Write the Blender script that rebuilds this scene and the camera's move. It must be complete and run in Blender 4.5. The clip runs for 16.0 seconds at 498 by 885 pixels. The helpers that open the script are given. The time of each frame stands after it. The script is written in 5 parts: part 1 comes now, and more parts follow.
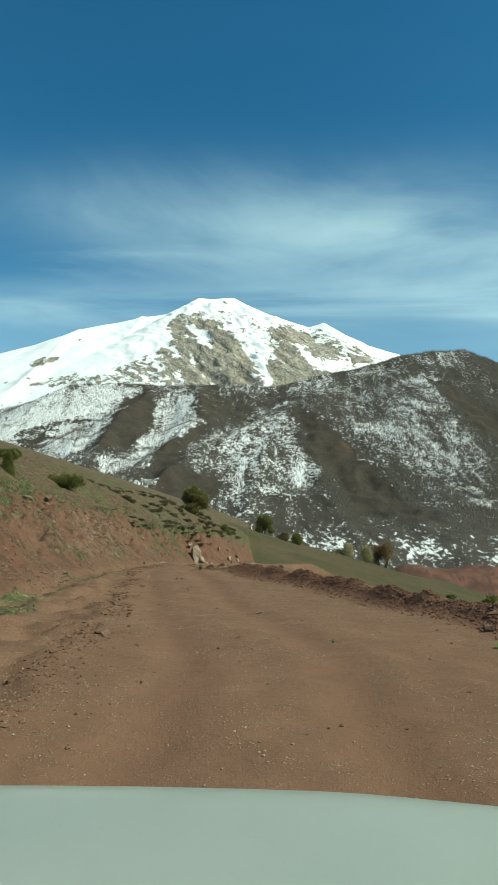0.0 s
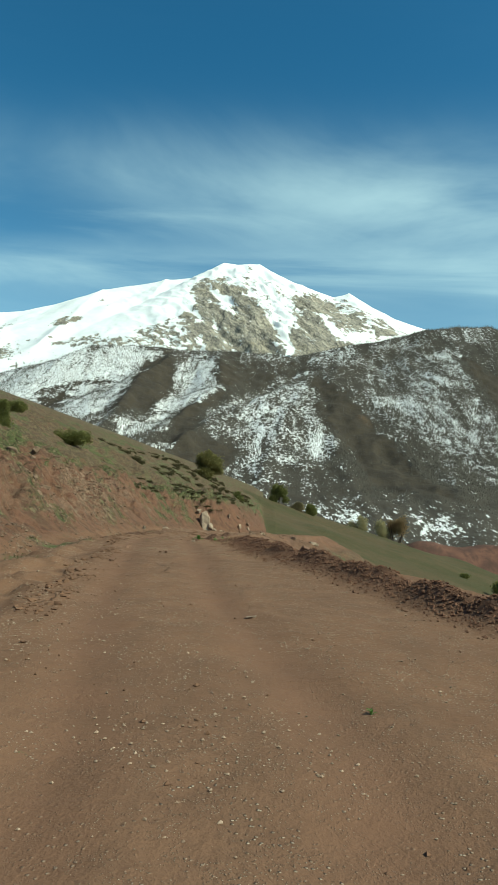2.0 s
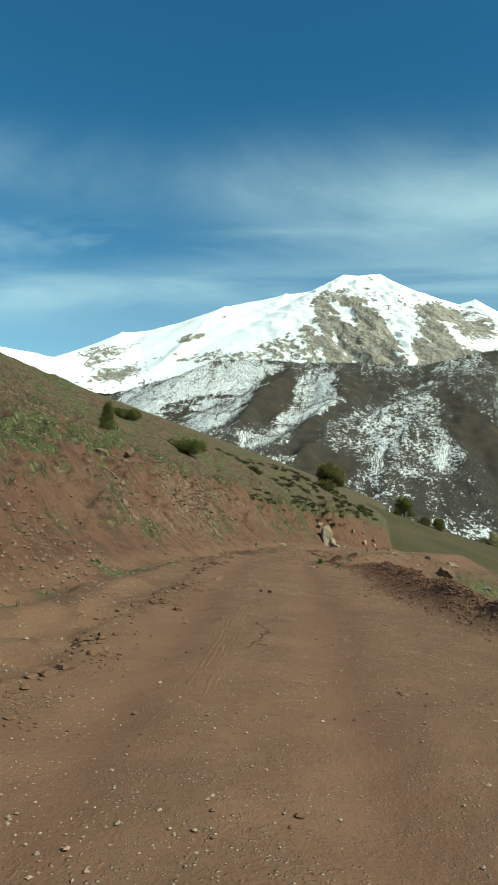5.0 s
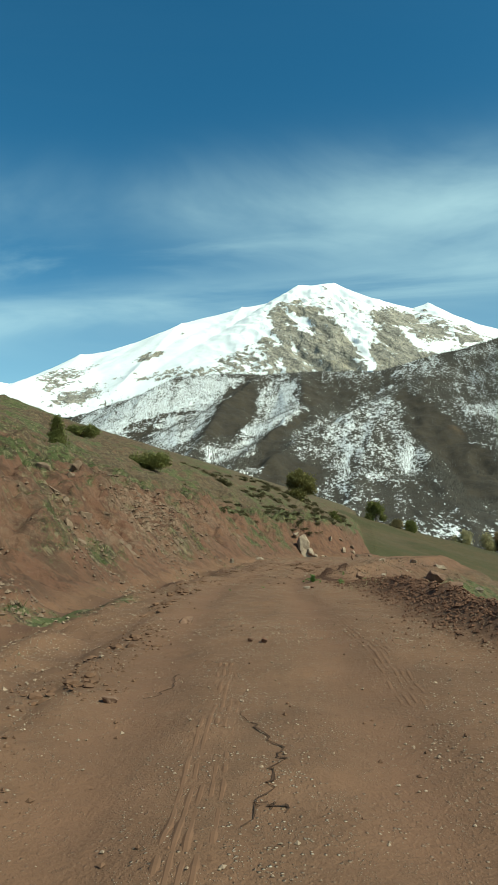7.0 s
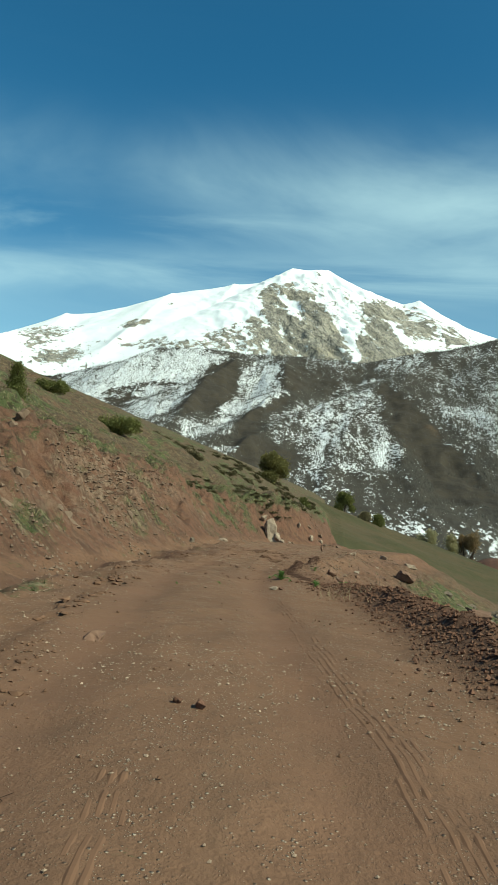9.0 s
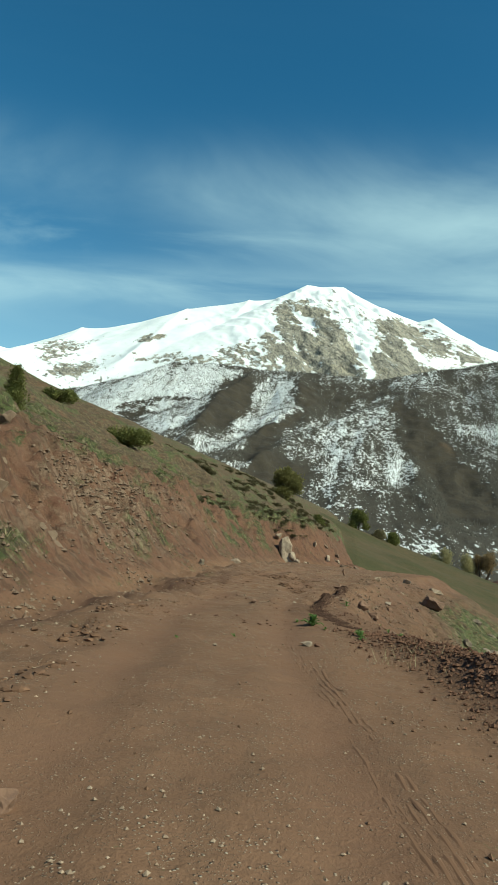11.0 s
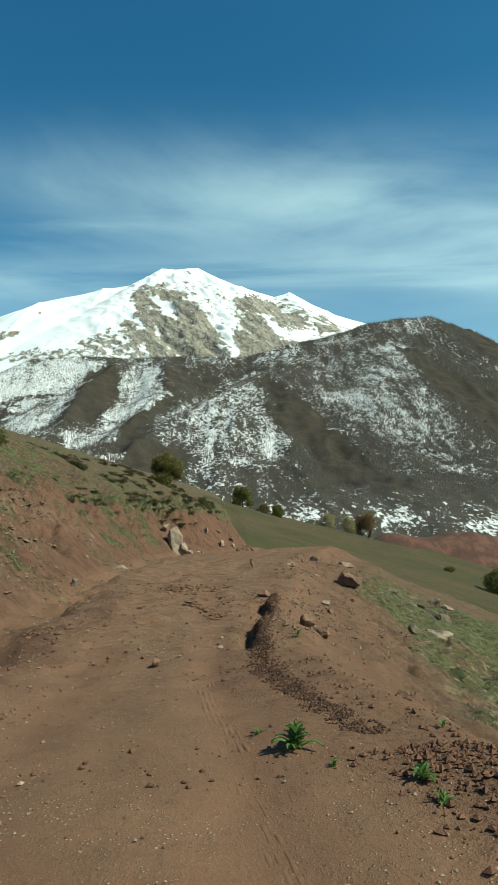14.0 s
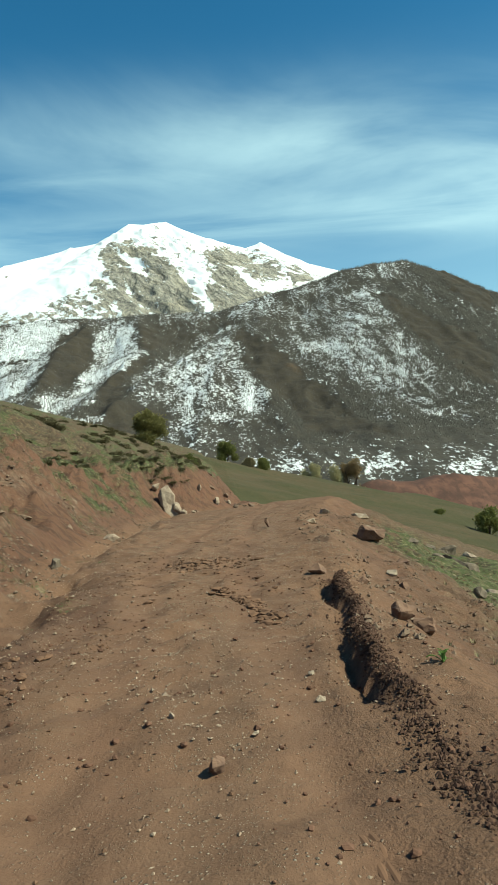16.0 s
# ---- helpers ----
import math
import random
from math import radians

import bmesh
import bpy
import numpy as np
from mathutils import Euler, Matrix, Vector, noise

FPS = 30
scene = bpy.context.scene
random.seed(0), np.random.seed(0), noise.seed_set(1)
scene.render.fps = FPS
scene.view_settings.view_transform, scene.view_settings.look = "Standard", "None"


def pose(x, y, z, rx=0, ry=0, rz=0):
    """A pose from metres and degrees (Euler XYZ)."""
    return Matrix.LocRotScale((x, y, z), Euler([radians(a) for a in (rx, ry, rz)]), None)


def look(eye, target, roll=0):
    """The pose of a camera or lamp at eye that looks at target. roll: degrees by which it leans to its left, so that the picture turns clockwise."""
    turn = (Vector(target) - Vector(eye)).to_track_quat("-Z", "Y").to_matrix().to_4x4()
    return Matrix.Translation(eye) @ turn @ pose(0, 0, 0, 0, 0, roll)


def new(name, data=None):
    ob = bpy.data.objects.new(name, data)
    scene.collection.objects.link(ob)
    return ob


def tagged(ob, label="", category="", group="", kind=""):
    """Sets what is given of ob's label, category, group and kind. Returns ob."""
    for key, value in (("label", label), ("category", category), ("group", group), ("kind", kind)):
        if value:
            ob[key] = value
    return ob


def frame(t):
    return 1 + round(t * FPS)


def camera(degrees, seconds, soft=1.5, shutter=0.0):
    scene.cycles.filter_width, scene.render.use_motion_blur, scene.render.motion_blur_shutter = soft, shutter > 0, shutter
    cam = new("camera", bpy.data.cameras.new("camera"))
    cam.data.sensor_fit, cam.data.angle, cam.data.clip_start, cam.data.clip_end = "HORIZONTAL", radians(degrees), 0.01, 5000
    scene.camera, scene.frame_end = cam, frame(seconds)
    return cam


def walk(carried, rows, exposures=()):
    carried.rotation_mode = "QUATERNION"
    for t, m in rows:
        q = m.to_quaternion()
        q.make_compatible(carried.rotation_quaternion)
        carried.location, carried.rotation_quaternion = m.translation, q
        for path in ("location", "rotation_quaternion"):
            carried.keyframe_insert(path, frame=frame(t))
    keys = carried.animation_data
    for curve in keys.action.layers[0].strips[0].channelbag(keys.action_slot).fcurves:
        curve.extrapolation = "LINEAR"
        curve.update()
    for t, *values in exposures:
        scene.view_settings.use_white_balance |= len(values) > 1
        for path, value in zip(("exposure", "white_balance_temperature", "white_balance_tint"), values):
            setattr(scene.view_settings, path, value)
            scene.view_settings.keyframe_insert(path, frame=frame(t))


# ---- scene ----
cam = camera(40.11, 16.0, soft=1.2)
PATH = [
    (0, look((0.000, 0.000, 1.550), (-0.000, 9.936, 2.682), 0.00)),
    (0.5, look((0.170, 0.959, 1.526), (0.071, 10.925, 2.345), 0.32)),
    (1, look((0.226, 1.865, 1.526), (-0.089, 11.802, 2.605), 0.56)),
    (1.5, look((0.278, 2.758, 1.490), (-0.053, 12.714, 2.361), 0.45)),
    (2, look((0.258, 3.786, 1.460), (0.004, 13.761, 2.125), 2.82)),
    (2.5, look((0.242, 4.665, 1.462), (-0.129, 14.620, 2.336), 3.85)),
    (3, look((0.206, 5.443, 1.446), (-0.897, 15.324, 2.520), 3.05)),
    (3.5, look((0.151, 6.239, 1.438), (-1.301, 16.098, 2.265), 1.87)),
    (3.9, look((0.057, 6.950, 1.401), (-1.795, 16.699, 2.639), 4.41)),
    (4, look((0.046, 7.150, 1.393), (-1.693, 16.955, 2.304), 4.88)),
    (4.2, look((0.018, 7.547, 1.380), (-1.875, 17.335, 2.165), 2.36)),
    (6.3, look((-0.886, 11.455, 1.199), (-2.981, 21.214, 1.816), 5.73)),
    (6.5, look((-0.952, 11.802, 1.175), (-2.688, 21.642, 1.587), 6.83)),
    (7, look((-0.964, 12.480, 1.185), (-2.482, 22.316, 2.160), -0.78)),
    (7.5, look((-1.022, 13.030, 1.212), (-2.380, 22.873, 2.341), 0.37)),
    (8, look((-1.098, 13.725, 1.189), (-2.327, 23.609, 2.084), 3.32)),
    (8.5, look((-1.169, 14.400, 1.179), (-2.428, 24.290, 1.955), 3.59)),
    (9, look((-1.267, 15.195, 1.149), (-2.435, 25.103, 1.834), 5.16)),
    (9.2, look((-1.314, 15.502, 1.141), (-2.661, 25.378, 1.943), 4.87)),
    (11.3, look((-1.792, 18.172, 1.194), (-3.120, 28.039, 2.136), 6.32)),
    (11.5, look((-1.838, 18.429, 1.201), (-2.946, 28.316, 2.212), 7.36)),
    (12, look((-1.982, 19.195, 1.222), (-3.327, 29.041, 2.334), 7.82)),
    (12.3, look((-2.031, 19.803, 1.235), (-3.126, 29.726, 1.806), 8.70)),
    (12.5, look((-2.095, 20.378, 1.269), (-3.063, 30.167, 3.066), 8.48)),
    (13, look((-2.185, 21.072, 1.309), (-2.597, 30.937, 2.891), 4.58)),
    (13.5, look((-2.294, 22.032, 1.265), (-2.202, 32.014, 1.855), 0.86)),
    (14, look((-2.401, 23.026, 1.263), (-1.932, 32.988, 1.990), -1.57)),
    (14.5, look((-2.531, 24.184, 1.222), (-2.322, 34.175, 1.582), -1.97)),
    (15, look((-2.738, 25.246, 1.164), (-2.259, 35.222, 1.666), -1.52)),
    (15.5, look((-2.922, 26.266, 1.096), (-2.274, 36.245, 0.998), -1.17)),
    (16, look((-3.096, 27.237, 1.080), (-2.377, 37.211, 1.129), -4.94)),
]

walk(cam, PATH, exposures=[(0.0, 0.86, 6750, -15.0), (9.0, 0.86, 6750, -15.0), (11.8, 0.78, 6750, -15.0), (12.8, 0.78, 6750, -15.0), (14.5, 0.92, 6750, -15.0), (16.0, 1.06, 6750, -15.0)])

# ---- world, sun ----
SUN_EL, SUN_AZ = radians(45), radians(112)      # azimuth from +y (ahead) towards +x (right)
world = bpy.data.worlds.new("sky")
scene.world = world
world.use_nodes = True
wt = world.node_tree
wt.nodes.clear()


def wn(kind, **kw):
    n = wt.nodes.new(kind)
    for k, v in kw.items():
        n.inputs[k].default_value = v
    return n


def wmath(op, a, b=None, c=None):
    n = wt.nodes.new("ShaderNodeMath")
    n.operation = op
    for i, v in enumerate((a, b, c)):
        if v is None:
            continue
        if isinstance(v, (int, float)):
            n.inputs[i].default_value = v
        else:
            wt.links.new(v, n.inputs[i])
    return n.outputs[0]


sky = wt.nodes.new("ShaderNodeTexSky")
sky.sky_type = "NISHITA"
sky.sun_disc = False
sky.sun_elevation, sky.sun_rotation = SUN_EL, SUN_AZ
sky.altitude, sky.air_density, sky.dust_density, sky.ozone_density = 1800, 1.0, 0.7, 1.2
gen = wt.nodes.new("ShaderNodeTexCoord")
sep = wt.nodes.new("ShaderNodeSeparateXYZ")
wt.links.new(gen.outputs["Generated"], sep.inputs[0])
ahead = wmath("ADD", wmath("ABSOLUTE", sep.outputs[1]), 0.25)
cu = wmath("DIVIDE", sep.outputs[0], ahead)
cv = wmath("DIVIDE", sep.outputs[2], ahead)


def cirrus(su, sv, seed, lo, hi, tilt=0.0, shift=0.0):
    """Wind-drawn ice cloud: stretched noise over the sky's direction."""
    v2 = wmath("ADD", cv, wmath("MULTIPLY", cu, tilt))
    comb = wt.nodes.new("ShaderNodeCombineXYZ")
    wt.links.new(wmath("MULTIPLY", wmath("SUBTRACT", cu, shift), su), comb.inputs[0])
    wt.links.new(wmath("MULTIPLY", v2, sv), comb.inputs[1])
    comb.inputs[2].default_value = seed
    nz = wn("ShaderNodeTexNoise", Scale=1.0, Detail=6.0, Roughness=0.54, Distortion=0.7)
    wt.links.new(comb.outputs[0], nz.inputs["Vector"])
    mr = wt.nodes.new("ShaderNodeMapRange")
    mr.interpolation_type = "SMOOTHSTEP"
    wt.links.new(nz.outputs["Fac"], mr.inputs["Value"])
    mr.inputs["From Min"].default_value, mr.inputs["From Max"].default_value = lo, hi
    return mr.outputs[0], v2


def band(v, mid, half):
    """A soft layer of cloud round one height."""
    d = wmath("DIVIDE", wmath("SUBTRACT", v, mid), half)
    return wmath("POWER", 2.718, wmath("MULTIPLY", wmath("MULTIPLY", d, d), -1.0))


c1, v1 = cirrus(2.0, 4.4, 3.1, 0.34, 0.72, 0.10, 0.15)
c2, v2 = cirrus(2.0, 13.0, 8.7, 0.38, 0.72, -0.02)
c3, v3 = cirrus(1.2, 5.0, 5.5, 0.45, 0.9, 0.05)
c4, v4 = cirrus(3.2, 11.0, 1.9, 0.50, 0.75, 0.0)
veil = wmath("MULTIPLY", wmath("ADD", wmath("MULTIPLY", c1, 0.98), 0.20), band(v1, 0.352, wmath("ADD", 0.045, wmath("MULTIPLY", wmath("MAXIMUM", wmath("ADD", cu, 0.3), 0.0), 0.055))))
veil = wmath("MULTIPLY", veil, wmath("ADD", wmath("MULTIPLY", wmath("MINIMUM", wmath("MAXIMUM", cu, -0.4), 0.25), 1.15), 0.92))
low = wmath("MULTIPLY", wmath("ADD", wmath("MULTIPLY", c2, 0.8), 0.10), band(v2, 0.245, 0.032))
wisp = wmath("MULTIPLY", wmath("MULTIPLY", c4, 0.45), band(v4, 0.31, 0.035))
haze = wmath("MULTIPLY", band(cv, 0.13, 0.11), 0.48)
cloud = wmath("ADD", wmath("ADD", veil, low), wmath("ADD", wisp, wmath("ADD", wmath("MULTIPLY", c3, 0.02), haze)))
cloud = wmath("MINIMUM", wmath("MULTIPLY", cloud, 0.52), 0.85)
mix = wt.nodes.new("ShaderNodeMix")
mix.data_type = "RGBA"
wt.links.new(cloud, mix.inputs[0])
hue = wn("ShaderNodeHueSaturation", Hue=0.4945, Saturation=1.34, Value=0.90)
wt.links.new(sky.outputs[0], hue.inputs["Color"])
wt.links.new(hue.outputs[0], mix.inputs[6])
mix.inputs[7].default_value = (5.0, 6.5, 7.6, 1)
bg = wn("ShaderNodeBackground", Strength=0.078)
wt.links.new(mix.outputs[2], bg.inputs[0])
out = wt.nodes.new("ShaderNodeOutputWorld")
wt.links.new(bg.outputs[0], out.inputs[0])

sun_data = bpy.data.lights.new("sun", "SUN")
sun_data.energy, sun_data.angle, sun_data.color = 3.6, radians(0.53), (1.0, 0.95, 0.87)
sun = new("sun", sun_data)
sun_from = Vector((math.sin(SUN_AZ) * math.cos(SUN_EL), math.cos(SUN_AZ) * math.cos(SUN_EL), math.sin(SUN_EL)))
sun.matrix_world = look(sun_from * 50, (0, 0, 0))


# ---- materials ----
class Nodes:
    """A small builder for node materials."""

    def __init__(self, name):
        self.m = bpy.data.materials.new(name)
        self.m.use_nodes = True
        self.t = self.m.node_tree
        self.b = self.t.nodes["Principled BSDF"]
        self.co = self.t.nodes.new("ShaderNodeTexCoord").outputs["Object"]

    def put(self, sock, v):
        if isinstance(v, (int, float)):
            sock.default_value = v
        elif isinstance(v, (tuple, list)):
            sock.default_value = (*v, 1) if len(v) == 3 and sock.type == "RGBA" else v
        else:
            self.t.links.new(v, sock)

    def noise(self, scale, detail=4, rough=0.55, dist=0.0, stretch=None, co=None):
        n = self.t.nodes.new("ShaderNodeTexNoise")
        v = co or self.co
        if stretch:
            mp = self.t.nodes.new("ShaderNodeMapping")
            mp.inputs["Scale"].default_value = stretch
            self.t.links.new(v, mp.inputs[0])
            v = mp.outputs[0]
        self.t.links.new(v, n.inputs["Vector"])
        n.inputs["Scale"].default_value, n.inputs["Detail"].default_value = scale, detail
        n.inputs["Roughness"].default_value, n.inputs["Distortion"].default_value = rough, dist
        return n.outputs["Fac"]

    def cells(self, scale, out="Distance", stretch=None):
        n = self.t.nodes.new("ShaderNodeTexVoronoi")
        v = self.co
        if stretch:
            mp = self.t.nodes.new("ShaderNodeMapping")
            mp.inputs["Scale"].default_value = stretch
            self.t.links.new(v, mp.inputs[0])
            v = mp.outputs[0]
        self.t.links.new(v, n.inputs["Vector"])
        n.inputs["Scale"].default_value = scale
        return n.outputs[out]

    def ramp(self, v, lo, hi, a=0.0, b=1.0):
        n = self.t.nodes.new("ShaderNodeMapRange")
        n.interpolation_type = "SMOOTHSTEP"
        self.put(n.inputs["Value"], v)
        for k, x in zip(("From Min", "From Max", "To Min", "To Max"), (lo, hi, a, b)):
            n.inputs[k].default_value = x
        return n.outputs[0]

    def math(self, op, a, b=0.0):
        n = self.t.nodes.new("ShaderNodeMath")
        n.operation = op
        self.put(n.inputs[0], a)
        self.put(n.inputs[1], b)
        return n.outputs[0]

    def mix(self, f, a, b):
        n = self.t.nodes.new("ShaderNodeMix")
        n.data_type = "RGBA"
        self.put(n.inputs[0], f)
        self.put(n.inputs[6], a)
        self.put(n.inputs[7], b)
        return n.outputs[2]

    def attr(self, name):
        n = self.t.nodes.new("ShaderNodeAttribute")
        n.attribute_name = name
        return n.outputs["Fac"]

    def rand(self, island=False):
        if island:
            return self.t.nodes.new("ShaderNodeNewGeometry").outputs["Random Per Island"]
        return self.t.nodes.new("ShaderNodeObjectInfo").outputs["Random"]

    def bump(self, h, strength=0.3, dist=0.02):
        n = self.t.nodes.new("ShaderNodeBump")
        n.inputs["Strength"].default_value, n.inputs["Distance"].default_value = strength, dist
        self.t.links.new(h, n.inputs["Height"])
        self.t.links.new(n.outputs[0], self.b.inputs["Normal"])

    def done(self, color, rough=0.9, spec=0.2, metal=0.0):
        self.put(self.b.inputs["Base Color"], color)
        self.put(self.b.inputs["Roughness"], rough)
        self.b.inputs["Specular IOR Level"].default_value = spec
        self.b.inputs["Metallic"].default_value = metal
        return self.m


def ground_material():
    n = Nodes("ground")
    big, mid, fine = n.noise(0.22, 5), n.noise(1.7, 6, 0.6), n.noise(14, 6, 0.65)
    soil = n.mix(n.ramp(big, 0.3, 0.7), (0.158, 0.085, 0.052), (0.130, 0.072, 0.046))
    soil = n.mix(n.ramp(mid, 0.42, 0.7, 0, 0.6), soil, (0.183, 0.100, 0.062))
    soil = n.mix(n.math("MULTIPLY", n.ramp(fine, 0.50, 0.63, 0, 0.55), n.ramp(n.attr("grit"), 0.2, 0.9, 1.0, 0.45)), soil, (0.074, 0.042, 0.027))
    soil = n.mix(n.math("MULTIPLY", n.attr("red"), n.ramp(mid, 0.3, 0.65, 0.4, 0.9)), soil, (0.134, 0.066, 0.045))
    wash = n.noise(1.0, 7, 0.72, 0.4, (0.9, 3.2, 0.9))
    soil = n.mix(n.math("MULTIPLY", n.math("MAXIMUM", n.attr("red"), n.attr("turf")), n.ramp(wash, 0.48, 0.56, 0, 0.8)), soil, (0.080, 0.046, 0.032))
    rub = n.math("MULTIPLY", n.ramp(n.cells(7, "Distance", (0.8, 1.5, 0.8)), 0.10, 0.26, 1, 0), n.ramp(n.noise(1.3, 6, 0.7), 0.46, 0.60))
    rub = n.math("MULTIPLY", rub, n.math("MAXIMUM", n.attr("red"), n.attr("turf")))
    soil = n.mix(n.math("MULTIPLY", rub, 0.9), soil, (0.187, 0.131, 0.090))
    track = n.noise(1.0, 5, 0.6, 0.3, (5.5, 0.35, 1.0))
    soil = n.mix(n.math("MULTIPLY", n.attr("grit"), n.ramp(track, 0.46, 0.66, 0, 0.22)), soil, (0.104, 0.064, 0.042))
    soil = n.mix(n.math("MULTIPLY", n.attr("wheel"), n.ramp(mid, 0.3, 0.7, 0.35, 0.85)), soil, (0.146, 0.077, 0.049))
    grit = n.ramp(n.cells(30), 0.12, 0.26, 1, 0)
    grit = n.math("MULTIPLY", grit, n.ramp(n.noise(3.5, 5, 0.65), 0.43, 0.58))
    dust = n.math("MULTIPLY", n.ramp(n.cells(75), 0.12, 0.3, 1, 0), n.ramp(n.noise(6, 5, 0.65), 0.44, 0.6))
    grit = n.math("MULTIPLY", n.math("MULTIPLY", n.math("MAXIMUM", grit, dust), n.attr("grit")), n.math("SUBTRACT", 1.0, n.math("MULTIPLY", n.attr("wheel"), 0.75)))
    pale = n.mix(n.ramp(n.noise(40, 2), 0.4, 0.6), (0.44, 0.36, 0.28), (0.24, 0.175, 0.125))
    soil = n.mix(grit, soil, pale)
    pits = n.math("MULTIPLY", n.ramp(n.cells(22), 0.08, 0.2, 1, 0), n.ramp(n.noise(2.2, 5, 0.65), 0.5, 0.62))
    soil = n.mix(n.math("MULTIPLY", pits, 0.45), soil, (0.052, 0.031, 0.023))
    soil = n.mix(n.math("MULTIPLY", n.attr("damp"), n.ramp(mid, 0.3, 0.6, 0.5, 1.0)), soil, (0.078, 0.041, 0.029))
    turf = n.mix(n.ramp(n.noise(0.9, 6, 0.65), 0.35, 0.65), (0.096, 0.064, 0.041), (0.066, 0.048, 0.031))
    turf = n.mix(n.ramp(n.noise(5.0, 7, 0.75), 0.47, 0.60, 0, 0.8), turf, (0.042, 0.034, 0.022))
    turf = n.mix(n.ramp(n.noise(7.5, 7, 0.75), 0.52, 0.66, 0, 0.8), turf, (0.185, 0.145, 0.088))
    soil = n.mix(n.math("MULTIPLY", n.attr("turf"), n.ramp(n.noise(0.7, 8, 0.75), 0.34, 0.50)), soil, turf)
    tuft = n.noise(2.6, 7, 0.68)
    blade = n.noise(26, 5, 0.7)
    green = n.mix(n.ramp(tuft, 0.35, 0.65), (0.078, 0.084, 0.035), (0.052, 0.064, 0.025))
    green = n.mix(n.ramp(blade, 0.45, 0.75, 0, 0.7), green, (0.118, 0.102, 0.054))
    cover = n.math("ADD", n.attr("grass"), n.math("MULTIPLY", n.math("SUBTRACT", tuft, 0.5), 1.5))
    cover = n.math("ADD", cover, n.math("MULTIPLY", n.math("SUBTRACT", blade, 0.5), 1.6))
    c = n.mix(n.ramp(cover, 0.36, 0.64), soil, green)
    shade_and_straw = n.math("MAXIMUM", n.attr("turf"), n.ramp(n.attr("grass"), 0.2, 0.5))
    # dark mottles put the self-shadow of grass clumps into the colour
    c = n.mix(n.math("MULTIPLY", shade_and_straw, n.ramp(n.noise(3.2, 6, 0.72, 0.3, (0.7, 1.3, 0.8)), 0.50, 0.57, 0, 0.8)), c, (0.040, 0.030, 0.020))
    # pale mottles are dry straw
    c = n.mix(n.math("MULTIPLY", shade_and_straw, n.ramp(n.noise(4.6, 6, 0.72, 0.3, (0.8, 1.4, 0.8)), 0.54, 0.62, 0, 0.8)), c, (0.200, 0.165, 0.100))
    rub2 = n.math("MULTIPLY", n.attr("scree"), n.ramp(n.noise(2.2, 8, 0.75, 0.5, (0.8, 1.6, 1.0)), 0.44, 0.56, 0, 0.9))
    c = n.mix(rub2, c, n.mix(n.ramp(n.noise(6, 6, 0.7), 0.42, 0.58), (0.240, 0.168, 0.118), (0.130, 0.080, 0.056)))
    meadow = n.mix(n.ramp(n.noise(0.035, 8, 0.65), 0.4, 0.6), (0.054, 0.047, 0.022), (0.080, 0.057, 0.032))
    meadow = n.mix(n.ramp(n.noise(0.5, 8, 0.75), 0.42, 0.66, 0, 0.7), meadow, (0.042, 0.042, 0.019))
    c = n.mix(n.ramp(n.math("ADD", n.attr("meadow"), n.math("MULTIPLY", n.math("SUBTRACT", big, 0.5), 0.8)), 0.4, 0.6), c, meadow)
    far_red = n.mix(n.ramp(n.noise(0.06, 6, 0.6), 0.35, 0.65), (0.135, 0.066, 0.047), (0.070, 0.038, 0.030))
    far_red = n.mix(n.ramp(n.noise(0.16, 7, 0.7, 0.4, (1.4, 0.4, 1.0)), 0.46, 0.60, 0, 0.7), far_red, (0.062, 0.036, 0.028))
    c = n.mix(n.ramp(n.attr("redhill"), 0.35, 0.65), c, far_red)
    h = n.math("MULTIPLY", n.math("ADD", n.math("MULTIPLY", fine, 0.6), n.math("MULTIPLY", n.noise(55, 4, 0.6), 0.3)), n.ramp(n.attr("grit"), 0.2, 0.9, 1.0, 0.45))
    h = n.math("ADD", h, n.math("MULTIPLY", grit, 0.35))
    crust = n.math("MULTIPLY", n.noise(3.2, 9, 0.72), n.math("MAXIMUM", n.attr("turf"), n.attr("red")))
    h = n.math("ADD", h, n.math("MULTIPLY", crust, 3.6))
    n.bump(h, 0.75, 0.07)
    return n.done(c, 0.95, 0.12)


